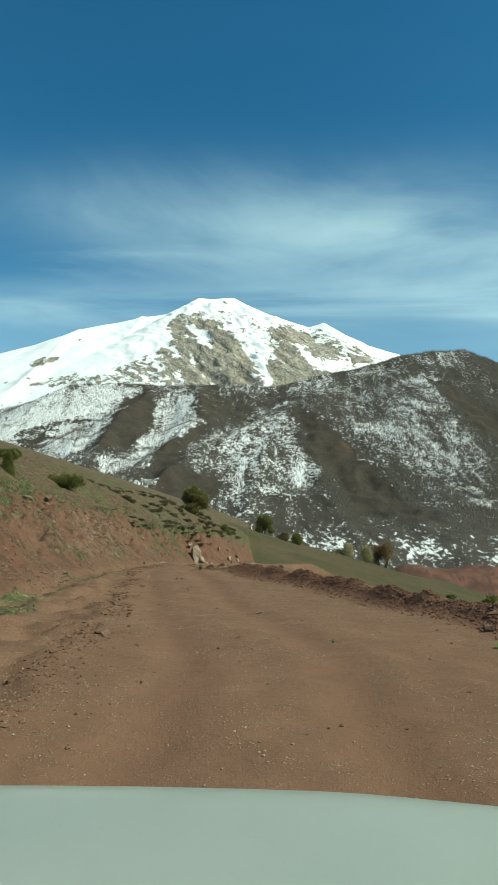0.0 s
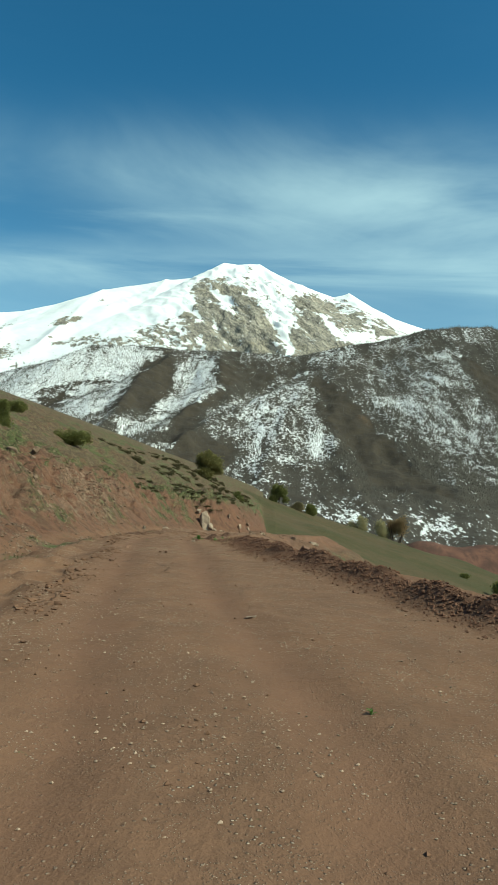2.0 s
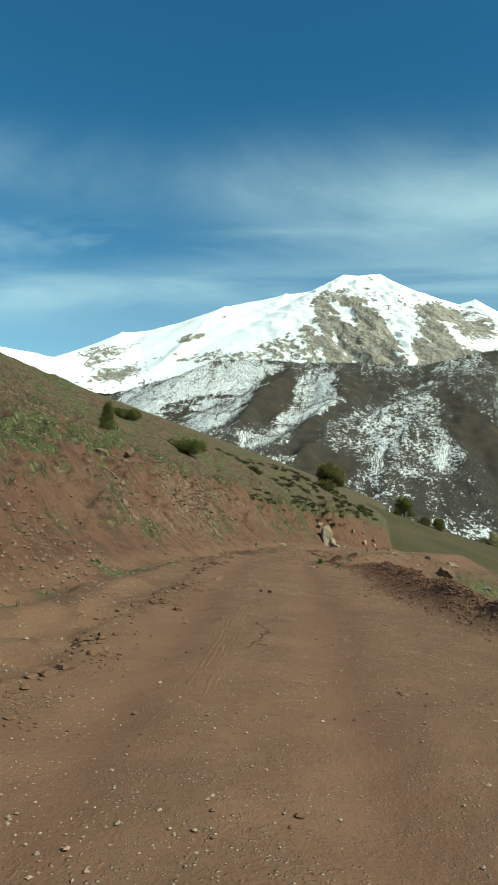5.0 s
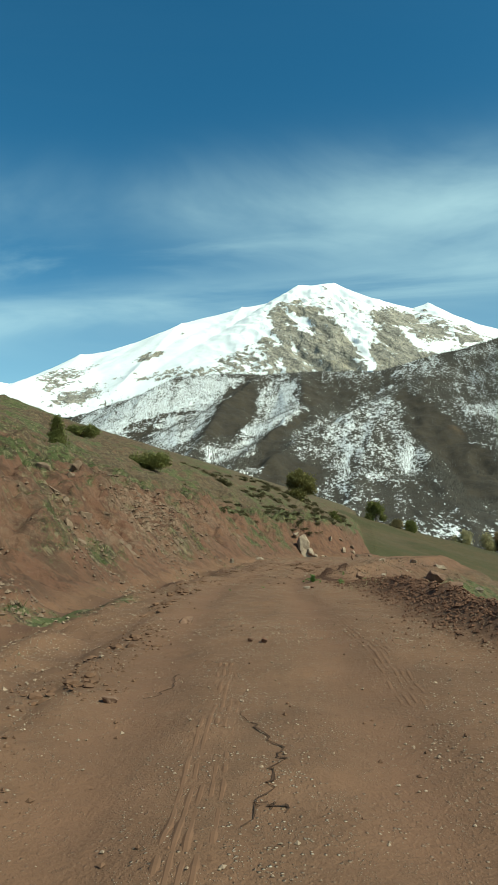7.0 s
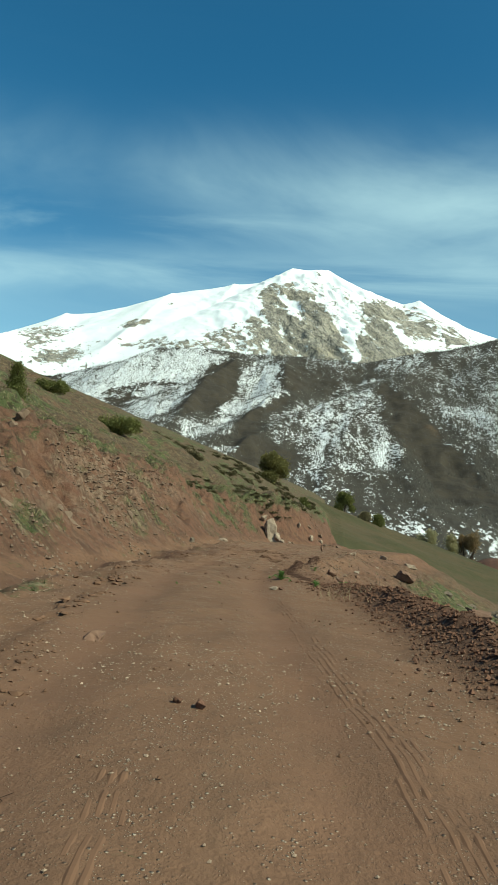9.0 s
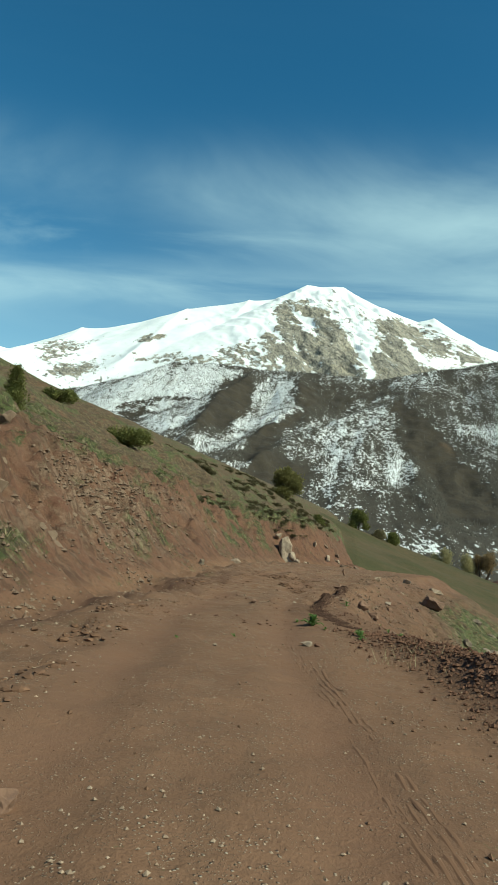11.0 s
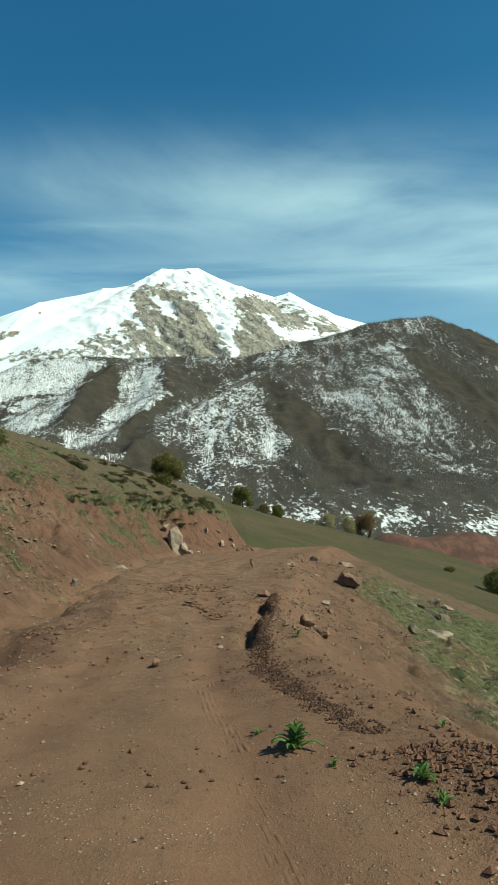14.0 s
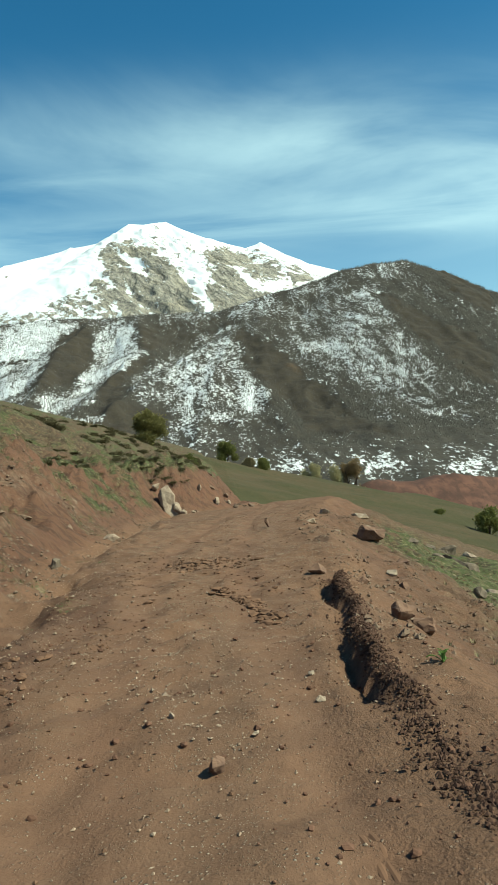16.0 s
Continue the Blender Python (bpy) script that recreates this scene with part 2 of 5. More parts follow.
def massif_material():
    n = Nodes("snow_and_limestone")
    mp = n.t.nodes.new("ShaderNodeMapping")
    mp.inputs["Rotation"].default_value = (0, radians(-48), 0)
    n.t.links.new(n.co, mp.inputs[0])
    bed = mp.outputs[0]
    rock = n.mix(n.ramp(n.noise(0.010, 5, 0.65), 0.35, 0.65), (0.440, 0.392, 0.318), (0.330, 0.300, 0.255))
    rock = n.mix(n.ramp(n.noise(0.006, 5, 0.6), 0.5, 0.68, 0, 0.4), rock, (0.31, 0.255, 0.165))
    # shaded facets of the cliff are put into the rock colour
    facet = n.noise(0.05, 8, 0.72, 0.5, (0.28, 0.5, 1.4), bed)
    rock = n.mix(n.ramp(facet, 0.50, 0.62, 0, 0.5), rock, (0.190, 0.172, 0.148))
    # dark lines paint the shade inside slanting fissures
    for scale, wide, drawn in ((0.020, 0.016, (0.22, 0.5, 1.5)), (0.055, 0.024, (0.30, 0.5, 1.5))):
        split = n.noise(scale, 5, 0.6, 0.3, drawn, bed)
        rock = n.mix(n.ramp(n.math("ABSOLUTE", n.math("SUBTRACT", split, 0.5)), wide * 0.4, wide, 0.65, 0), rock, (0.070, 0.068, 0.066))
    # upright dark lines paint the cliff's vertical shadows
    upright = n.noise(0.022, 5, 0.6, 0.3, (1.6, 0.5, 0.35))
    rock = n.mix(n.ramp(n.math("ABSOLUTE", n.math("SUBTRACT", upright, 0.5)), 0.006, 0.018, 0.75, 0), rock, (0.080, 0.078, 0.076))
    streak = n.noise(0.040, 7, 0.68, 0.6, (0.26, 0.5, 1.3), bed)
    ledge = n.noise(0.06, 7, 0.72, 0.5, (0.6, 0.5, 1.2))
    cover = n.math("ADD", n.attr("snow"), n.math("MULTIPLY", n.math("SUBTRACT", streak, 0.5), 3.7))
    cover = n.math("ADD", cover, n.math("MULTIPLY", n.math("SUBTRACT", ledge, 0.5), 2.0))
    white = n.mix(n.ramp(n.noise(0.006, 5), 0.35, 0.7), (0.78, 0.79, 0.80), (0.68, 0.70, 0.73))
    bare = n.ramp(cover, 0.44, 0.52, 1, 0.05)
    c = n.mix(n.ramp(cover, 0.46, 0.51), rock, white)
    n.bump(n.math("MULTIPLY", n.math("ADD", facet, n.math("MULTIPLY", ledge, 0.6)), bare), 1.0, 16.0)
    return n.done(c, 0.85, 0.15)


def forest_material():
    n = Nodes("winter_forest_floor")
    litter = n.mix(n.ramp(n.noise(0.03, 6, 0.7), 0.38, 0.62), (0.046, 0.037, 0.027), (0.034, 0.028, 0.022))
    litter = n.mix(n.ramp(n.noise(0.006, 6, 0.55), 0.64, 0.76, 0, 0.3), litter, (0.125, 0.073, 0.038))
    litter = n.mix(n.ramp(n.noise(0.09, 5, 0.7), 0.45, 0.7, 0, 0.6), litter, (0.046, 0.040, 0.036))
    litter = n.mix(n.math("MULTIPLY", n.attr("wooded"), n.ramp(n.noise(0.16, 4, 0.7), 0.35, 0.6, 0.2, 0.7)), litter, (0.062, 0.056, 0.049))
    patch = n.noise(0.045, 7, 0.68, 0.6, (1.5, 0.5, 0.8))
    speck = n.noise(0.17, 4, 0.62, 0.3, (1.0, 0.28, 1.6))
    dots = n.noise(0.42, 3, 0.6, 0.2, (1.2, 0.25, 1.2))
    cover = n.math("ADD", n.attr("snow"), n.math("MULTIPLY", n.math("SUBTRACT", patch, 0.5), 0.9))
    cover = n.math("ADD", cover, n.math("MULTIPLY", n.math("SUBTRACT", speck, 0.5), 1.7))
    cover = n.math("ADD", cover, n.math("MULTIPLY", n.math("SUBTRACT", dots, 0.5), 1.2))
    white = n.mix(n.ramp(dots, 0.4, 0.7), (0.72, 0.73, 0.75), (0.46, 0.46, 0.47))
    c = n.mix(n.ramp(cover, 0.47, 0.57), litter, white)
    n.bump(speck, 0.5, 2.0)
    return n.done(c, 0.9, 0.1)


def plain(name, a, b, scale, rough=0.85, spec=0.2, bump=0.3, dist=0.02, rnd=0.0, island=False, dark=None, sheer=0.0):
    n = Nodes(name)
    g = n.noise(scale, 6, 0.62)
    c = n.mix(n.ramp(g, 0.3, 0.7), a, b)
    if dark:
        c = n.mix(n.ramp(n.noise(scale * 4, 6, 0.7), 0.5, 0.75, 0, 0.7), c, dark)
    if rnd:
        c = n.mix(n.math("MULTIPLY", n.rand(island), rnd), c, tuple(x * 0.45 for x in a))
    if bump:
        n.bump(n.math("ADD", g, n.math("MULTIPLY", n.noise(scale * 6, 5, 0.6), 0.3)), bump, dist)
    if sheer:                                   # thin leaves let light through
        leaf = n.t.nodes.new("ShaderNodeBsdfTranslucent")
        n.put(leaf.inputs["Color"], c)
        both = n.t.nodes.new("ShaderNodeMixShader")
        both.inputs[0].default_value = sheer
        n.t.links.new(n.b.outputs[0], both.inputs[1])
        n.t.links.new(leaf.outputs[0], both.inputs[2])
        n.t.links.new(both.outputs[0], n.t.nodes["Material Output"].inputs["Surface"])
    return n.done(c, rough, spec)


M_GROUND, M_MASSIF, M_FOREST = ground_material(), massif_material(), forest_material()
M_TREES = plain("bare_branches", (0.084, 0.076, 0.066), (0.054, 0.049, 0.043), 0.02, bump=0, rnd=0.6, island=True)
M_ROCK = plain("grey_limestone", (0.178, 0.132, 0.094), (0.110, 0.082, 0.061), 3.0, 0.9, 0.2, 0.6, 0.04, dark=(0.10, 0.085, 0.075))
M_REDROCK = plain("red_mudstone", (0.185, 0.105, 0.070), (0.130, 0.076, 0.053), 3.0, 0.9, 0.2, 0.6, 0.04, dark=(0.085, 0.05, 0.04))
M_PALEROCK = plain("pale_bank_rock", (0.320, 0.245, 0.182), (0.220, 0.158, 0.114), 2.0, 0.9, 0.2, 0.7, 0.06, dark=(0.13, 0.08, 0.06))
M_BANKSTONE = plain("bank_stones", (0.205, 0.140, 0.098), (0.135, 0.085, 0.060), 2.0, 0.9, 0.2, 0.5, 0.03, rnd=0.5, island=True)
M_CREEP = plain("creeping_twigs", (0.140, 0.116, 0.062), (0.100, 0.088, 0.046), 1.0, 0.85, 0.1, 0, rnd=0.5, island=True, sheer=0.4)
M_CRUMB = plain("soil_crumbs", (0.175, 0.096, 0.060), (0.120, 0.066, 0.043), 6.0, 0.95, 0.1, 0, rnd=0.5, island=True)
M_PEBBLE = plain("road_pebbles", (0.40, 0.295, 0.215), (0.20, 0.125, 0.084), 9.0, 0.9, 0.2, 0, rnd=0.8, island=True)
M_CLOD = plain("dark_earth_clods", (0.122, 0.063, 0.043), (0.165, 0.086, 0.057), 6.0, 0.95, 0.1, 0.5, 0.02, rnd=0.5, island=True)
M_HEAP = plain("damp_earth_crumbs", (0.070, 0.038, 0.028), (0.098, 0.054, 0.038), 6.0, 0.95, 0.1, 0, rnd=0.5, island=True)
M_LEAF = plain("juniper_foliage", (0.175, 0.185, 0.060), (0.215, 0.205, 0.072), 1.2, 0.75, 0.2, 0, rnd=0.75, island=True, sheer=0.4)
M_OLIVE = plain("dry_olive_foliage", (0.230, 0.200, 0.078), (0.165, 0.155, 0.060), 0.8, 0.8, 0.15, 0, rnd=0.5, island=True, sheer=0.4)
M_WILLOW = plain("pale_budding_twigs", (0.42, 0.37, 0.21), (0.34, 0.30, 0.16), 0.5, 0.8, 0.15, 0, rnd=0.3, island=True, sheer=0.4)
M_ORANGE = plain("rusty_budding_twigs", (0.30, 0.205, 0.110), (0.23, 0.165, 0.090), 0.5, 0.8, 0.15, 0, rnd=0.5, island=True, sheer=0.4)
M_BARK = plain("bark", (0.095, 0.066, 0.045), (0.06, 0.045, 0.034), 8.0, 0.9, 0.15, 0.5, 0.02)
M_GRASS = plain("grass_blades", (0.112, 0.116, 0.046), (0.158, 0.144, 0.070), 1.5, 0.8, 0.15, 0, rnd=0.6, island=True, sheer=0.4)
M_STRAW = plain("dry_grass", (0.30, 0.245, 0.14), (0.21, 0.175, 0.095), 1.5, 0.8, 0.15, 0, rnd=0.4, island=True)
M_STALK = plain("dry_stalks", (0.36, 0.30, 0.18), (0.27, 0.22, 0.13), 1.5, 0.8, 0.15, 0, rnd=0.3, island=True)
M_WEED = plain("broad_green_leaves", (0.130, 0.215, 0.052), (0.090, 0.155, 0.040), 4.0, 0.55, 0.35, 0.2, 0.01, sheer=0.4)


# ---- shapes in numbers ----
LATTICES = {}


def lattice(seed):
    if seed not in LATTICES:
        LATTICES[seed] = np.random.RandomState(seed).rand(256, 256)
    return LATTICES[seed]


def vnoise(x, y, seed):
    t = lattice(seed).ravel()
    xi, yi = np.floor(x), np.floor(y)
    fx, fy = x - xi, y - yi
    xi, yi = xi.astype(np.int64), yi.astype(np.int64)
    fx, fy = fx * fx * (3 - 2 * fx), fy * fy * (3 - 2 * fy)
    x0, x1, y0, y1 = (xi & 255) << 8, ((xi + 1) & 255) << 8, yi & 255, (yi + 1) & 255
    a, b, c, d = t.take(x0 + y0), t.take(x1 + y0), t.take(x0 + y1), t.take(x1 + y1)
    low, high = a + (b - a) * fx, c + (d - c) * fx
    return low + (high - low) * fy - 0.5


def fbm(x, y, size, octaves=5, seed=1, gain=0.5):
    """Rolling noise of about -0.5 to 0.5 whose largest forms are size metres across."""
    total, amp, s = 0.0, 1.0, 1.0 / size
    for k in range(octaves):
        total = total + amp * vnoise(x * s + 17.3 * k, y * s - 9.1 * k, seed + k)
        amp, s = amp * gain, s * 2.03
    return total


def smooth(v, lo, hi):
    t = np.clip((v - lo) / (hi - lo), 0, 1)
    return t * t * (3 - 2 * t)


def bell(v, mid, half):
    return np.exp(-((v - mid) / half) ** 2)


def curve(v, xs, ys):
    """A rounded line through a few stations."""
    w = 0.12 * (np.abs(v) * 0.1 + 1.5)
    return (np.interp(v - w, xs, ys) + 2 * np.interp(v, xs, ys) + np.interp(v + w, xs, ys)) / 4


def road_z(y):
    return curve(y, [-10, 0, 7, 9, 11, 13, 16, 19, 22, 25.5, 28, 31, 36.6, 44, 52.5, 65, 78, 95, 150, 400],
                 [0, 0.1, 0.22, 0.17, 0.09, 0.01, -0.03, -0.06, -0.17, -0.31, -0.43, -0.66, -0.88, -1.28, -1.77, -2.6, -3.4, -4.4, -5.5, -7])


def toe_x(y):
    """The foot of the cut bank, on the uphill side."""
    return curve(y, [-10, 5, 15, 25, 35, 45, 60, 72, 75, 78, 81, 100, 150, 400],
                 [-4.2, -4.3, -5.0, -5.7, -5.9, -6.2, -6.1, -5.6, -4.6, -0.8, 1.4, 2.6, 4, 6])


def foot_x(y):
    """The downhill edge of the driven surface."""
    return curve(y, [-10, 5, 9, 11, 15, 20, 23, 25, 27, 30, 33, 35, 38, 48, 62, 75, 90, 400],
                 [3.6, 3.4, 3.1, 2.8, 1.8, 0.05, -0.4, -0.7, -1.35, -2.15, -2.0, -1.75, -1.4, -0.6, 1.5, 4.2, 7.5, 20])


def lane_x(y):
    return curve(y, [0, 7, 12, 18, 27, 40, 60, 75], [0.0, 0.1, -0.9, -1.8, -3.1, -3.4, -1.6, 1.5])


def land(x, y):
    """The height of the ground, and how it is covered."""
    rz, toe, foot = road_z(y), toe_x(y), foot_x(y)
    wob = fbm(x, y, 6, 4, 11) * 0.9
    dx = toe + wob * smooth(toe - x, -2, 3) - x
    spur = bell(y, 80, 9)
    up = np.clip(dx, 0, None)
    k1 = 0.78 + 0.12 * spur
    bank = k1 * (np.sqrt(np.clip(up, 0, 4) ** 2 + 0.36) - 0.6) + 0.5 * np.clip(up - 4, 0, 20) + 0.33 * np.clip(up - 24, 0, 200) + 0.15 * np.clip(up - 224, 0, None)
    rough = smooth(up, 0.2, 2.5)
    ribs = np.abs(fbm(x * 0.35 + y, y, 2.6, 4, 21))
    bank = bank + rough * (fbm(x, y, 9, 5, 31) * (0.95 - 0.5 * smooth(up, 5, 12)) + ribs * 1.0 * (1 - smooth(up, 4, 9)) + fbm(x, y, 2.2, 5, 41, 0.66) * (0.85 - 0.5 * smooth(up, 5, 11)) - np.abs(fbm(x, y, 0.7, 3, 43, 0.7)) * 0.36 + np.abs(fbm(x, y, 0.42, 2, 47)) * 0.14)
    # road: crown, wheel tracks, small relief
    lane = lane_x(y)
    on = smooth(x, toe - 0.2, toe + 1.2) * (1 - smooth(x, foot - 0.6, foot + 0.1))
    ruts = -0.045 * (bell(x, lane - 0.75, 0.28) + bell(x, lane + 0.75, 0.28)) * on
    left_rim = curve(y, [-10, 6, 11, 14, 18, 27, 40, 70], [-1.9, -2.0, -2.35, -2.6, -3.2, -4.6, -5.0, -4.4])
    beyond = smooth(left_rim - x, -0.3, 0.8)
    ditch = -0.16 * bell(x, toe + 0.25, 0.4) * smooth(y, 4, 12)
    lumps = fbm(x, y, 1.1, 5, 51, 0.6) * (0.03 + 0.16 * beyond + 0.07 * smooth(y, 26, 34)) + fbm(x, y, 0.32, 3, 61, 0.7) * (0.022 + 0.07 * beyond + 0.05 * smooth(y, 27, 32))
    lumps = lumps - 0.055 * smooth(left_rim - x + 0.55 * fbm(x, y, 1.4, 4, 55, 0.6), 0.0, 0.10) * (1 - smooth(y, 30, 36))
    # berm of dozed earth, then a gully where it ends
    bermy = smooth(y, -6, 2) * (1 - smooth(y, 24, 28))
    berm = 0.25 * bell(x, foot + 0.5, 0.36) * bermy * (1 + 0.7 * fbm(x, y, 1.1, 5, 71, 0.7))
    gx = foot + 0.04 + 0.34 * fbm(0 * x, y, 1.5, 4, 81)
    gully_on = smooth(y, 31.0, 32.2) * (1 - smooth(y, 36.2, 37.0))
    heap_on = smooth(y, 27.5, 31.0) * (1 - smooth(y, 36.2, 37.0))
    gully = -0.17 * np.exp(-(np.abs((x - gx + 0.05) / 0.10)) ** 3) * gully_on * (0.80 + 1.1 * fbm(x, y, 0.9, 3, 83))
    heap = (0.02 + 0.045 * gully_on) * bell(x, gx + 0.15, 0.12) * heap_on * (1 + 1.8 * fbm(x, y, 0.6, 4, 91, 0.65))
    edge = foot + np.interp(y, [0, 18, 25, 30, 45, 70], [2.2, 2.0, 1.2, 0.7, 0.6, 1.0])
    down = np.clip(x - edge + 0.8 * fbm(x, y, 5, 3, 101) + 2.6 * smooth(y, 42, 60) * fbm(x, y, 9, 3, 103), 0, None)
    fall = -(0.52 * np.clip(down, 0, 7) + 0.40 * np.clip(down - 7, 0, 40) + 0.30 * np.clip(down - 47, 0, 400))
    fall = fall + smooth(down, 0.2, 2) * (fbm(x, y, 4, 5, 111) * 0.6 + fbm(x, y, 0.8, 4, 121, 0.65) * 0.30)
    near = rz + bank + ruts + ditch + lumps + berm + gully + heap + fall
    # the nose behind the bend drops into a side valley
    near = near - 0.42 * np.clip(y - (84 + 0.15 * np.clip(x, 0, 60)), 0, None) * smooth(x, -1, 9)
    near = near - 1.75 * smooth(up, 5, 12) * (1 - 0.6 * smooth(up, 28, 45)) * smooth(y, 71, 79) * (1 - 0.6 * smooth(y, 110, 150))
    near = near - 1.2 * smooth(x, -5.5, -1.0) * smooth(y, 75, 80) * smooth(up, 0.3, 2.0)
    # the meadow across it
    mz = -4.8 - 0.287 * (x - 6.3) + 0.03 * (y - 272) + fbm(x, y, 70, 4, 131) * 5
    brink = 276 + 0.55 * np.clip(x - 6, 0, 400)
    mz = mz - 0.30 * np.clip(y - brink, 0, None) ** 1.05
    mz = mz - 0.6 * np.clip(150 - y, 0, None) * smooth(x, -2, 15) - 60 * (1 - smooth(y, 90, 130))
    soft = 1.2
    m = np.maximum(near, mz)
    z = np.where(y > 86, m + soft * np.exp(-np.abs(near - mz) / soft) * 0.35, near)
    meadow = smooth(mz - near, -0.5, 1.0) * smooth(y, 90, 120)
    # red hill beyond the meadow
    crest = -21.5 + 2.0 * fbm(x, 0 * y, 60, 3, 141) * 4 - 22 * smooth(-x, -105, -55) - 0.15 * np.clip(x - 140, 0, 300)
    red = crest - 0.42 * np.abs(y - 440) + np.abs(fbm(x, y, 35, 4, 151)) * 9 - 6
    floor = -66 + fbm(x, y, 200, 4, 161) * 10
    redhill = smooth(red - z, -1.5, 1.5) * smooth(y, 320, 380)
    z = np.where(y > 320, np.maximum(z, red), z)
    z = np.where(y > 300, np.maximum(z, floor), z)
    z = np.where(y < -9, np.maximum(z, -60), z)
    z = np.maximum(z, -75)
    # what grows where
    patch = 0.5 * fbm(x, y * 0.6, 3.6, 4, 171) + 0.85 * fbm(x, y * 0.6, 1.0, 5, 173, 0.62)
    grass = (smooth(up, 0.4, 1.6) * 0.20 + 0.48 * bell(up + 2.0 * fbm(x, y, 6, 2, 175), 5.6, 1.9) + 0.10 * smooth(up, 8, 12) + 1.25 * patch * smooth(up, 0.3, 1.5))
    grass = np.maximum(grass, smooth(up, 0.0, 0.6) * (1 - smooth(up, 0.5, 1.6)) * (0.10 + 0.6 * patch))
    verge = smooth(toe + 1.5 - x, 0, 0.8) * (x > toe - 0.3) * (1 - smooth(y, 46, 58))
    grass = np.maximum(grass, verge * (0.26 - 0.34 * smooth(y, 20, 29) + 1.2 * patch))
    grass = np.maximum(grass, smooth(down, 1.7, 4.4) * (0.82 + 0.8 * patch) * smooth(y, 18, 40))
    grass = np.maximum(grass, smooth(down, 0.0, 2.0) * (0.36 + 0.9 * patch) * (1 - smooth(y, 20, 40)))
    grass = grass * (1 - 0.8 * spur * (1 - smooth(up, 3.2, 5)))
    redness = smooth(up, 0.1, 0.8) * (1 - 0.5 * smooth(up, 5, 9)) + 0.6 * smooth(down, 0.1, 1)
    damp = 0.9 * bell(x, foot + 0.45, 0.42) * bermy + 0.95 * heap_on * (0.35 + 0.65 * gully_on) * bell(x, gx + 0.14, 0.15)
    damp = damp + 0.75 * bell(x, toe + 0.3, 0.38) * smooth(y, 5, 12) * (1 - smooth(y, 36, 39)) * smooth(fbm(x, y, 2.5, 3, 181), -0.25, 0.12)
    damp = damp + 0.65 * smooth(bell(x, toe + 0.9 + 0.5 * fbm(x, y, 3.0, 3, 185), 0.75) + 0.5 * fbm(x, y, 0.9, 4, 187, 0.6), 0.55, 0.75) * bell(y, 36, 6.5)
    damp = damp + 0.7 * smooth(fbm(x, y, 1.6, 4, 191), 0.12, 0.3) * bell(x, left_rim - 0.4, 0.7) * (up <= 0) * 0.5
    wheel = on * np.clip(bell(x, lane - 0.75 + 0.2 * fbm(x, y, 3, 2, 197), 0.30) + bell(x, lane + 0.75 + 0.2 * fbm(x, y, 3, 2, 198), 0.30), 0, 1)
    grit = np.clip(on + 0.5 * beyond * (up <= 0) + 0.4 * smooth(down, 0, 0.5), 0, 1)
    scree = bell(up, 2.6, 1.9) * bell(y, 40, 13) * smooth(fbm(x, y, 3.5, 4, 195), -0.36, 0.04)
    grass = grass * (1 - 0.6 * scree) * (1 - 0.85 * smooth(y, 84, 90) * (1 - smooth(y, 125, 140)) * (1 - smooth(up, 4, 7)))
    return z, dict(wheel=wheel, scree=scree, grass=grass, red=redness, damp=np.clip(damp, 0, 1), grit=grit, turf=0.85 * smooth(up + 2.2 * patch, 3.2, 7.5) + 0.6 * smooth(down, 0.8, 4.0), meadow=meadow, redhill=redhill)


def sheet(name, xs, ys, fn, mat):
    """A mesh over a grid of stations, with its cover as attributes."""
    gx, gy = np.meshgrid(xs, ys)
    z, masks = fn(gx, gy)
    nx, ny = len(xs), len(ys)
    me = bpy.data.meshes.new(name)
    idx = np.arange(nx * ny).reshape(ny, nx)
    quads = np.stack([idx[:-1, :-1], idx[:-1, 1:], idx[1:, 1:], idx[1:, :-1]], -1).reshape(-1, 4)
    me.vertices.add(nx * ny)
    me.vertices.foreach_set("co", np.stack([gx, gy, z], -1).astype(np.float32).ravel())
    me.loops.add(quads.size)
    me.loops.foreach_set("vertex_index", quads.astype(np.int32).ravel())
    me.polygons.add(len(quads))
    me.polygons.foreach_set("loop_start", np.arange(0, quads.size, 4, dtype=np.int32))
    me.polygons.foreach_set("use_smooth", np.ones(len(quads), dtype=bool))
    me.update(calc_edges=True)
    for key, v in masks.items():
        a = me.attributes.new(key, "FLOAT", "POINT")
        a.data.foreach_set("value", np.broadcast_to(v, z.shape).astype(np.float32).ravel())
    me.materials.append(mat)
    return new(name, me)


def spread(start, stop, first, grow):
    out, step = [start], first
    while abs(out[-1] - start) < abs(stop - start):
        out.append(out[-1] + math.copysign(step, stop - start))
        step *= grow
    return out[1:]


# ---- the ground, one sheet ----
gxs = np.array(spread(-12.0, -1800, 0.13, 1.034)[::-1] + list(np.arange(-12.0, 6.01, 0.095)) + spread(6.0, 1800, 0.13, 1.055))
gys = np.array(list(np.arange(-14, 2.5, 0.6)) + list(np.arange(2.5, 40, 0.1)) + spread(40, 96, 0.12, 1.012) + spread(96, 4700, 0.9, 1.035))
ground = tagged(sheet("ground", gxs, gys, land, M_GROUND),
                "red-brown dirt road and grassy hillside falling into a valley", "ground", kind="structure")


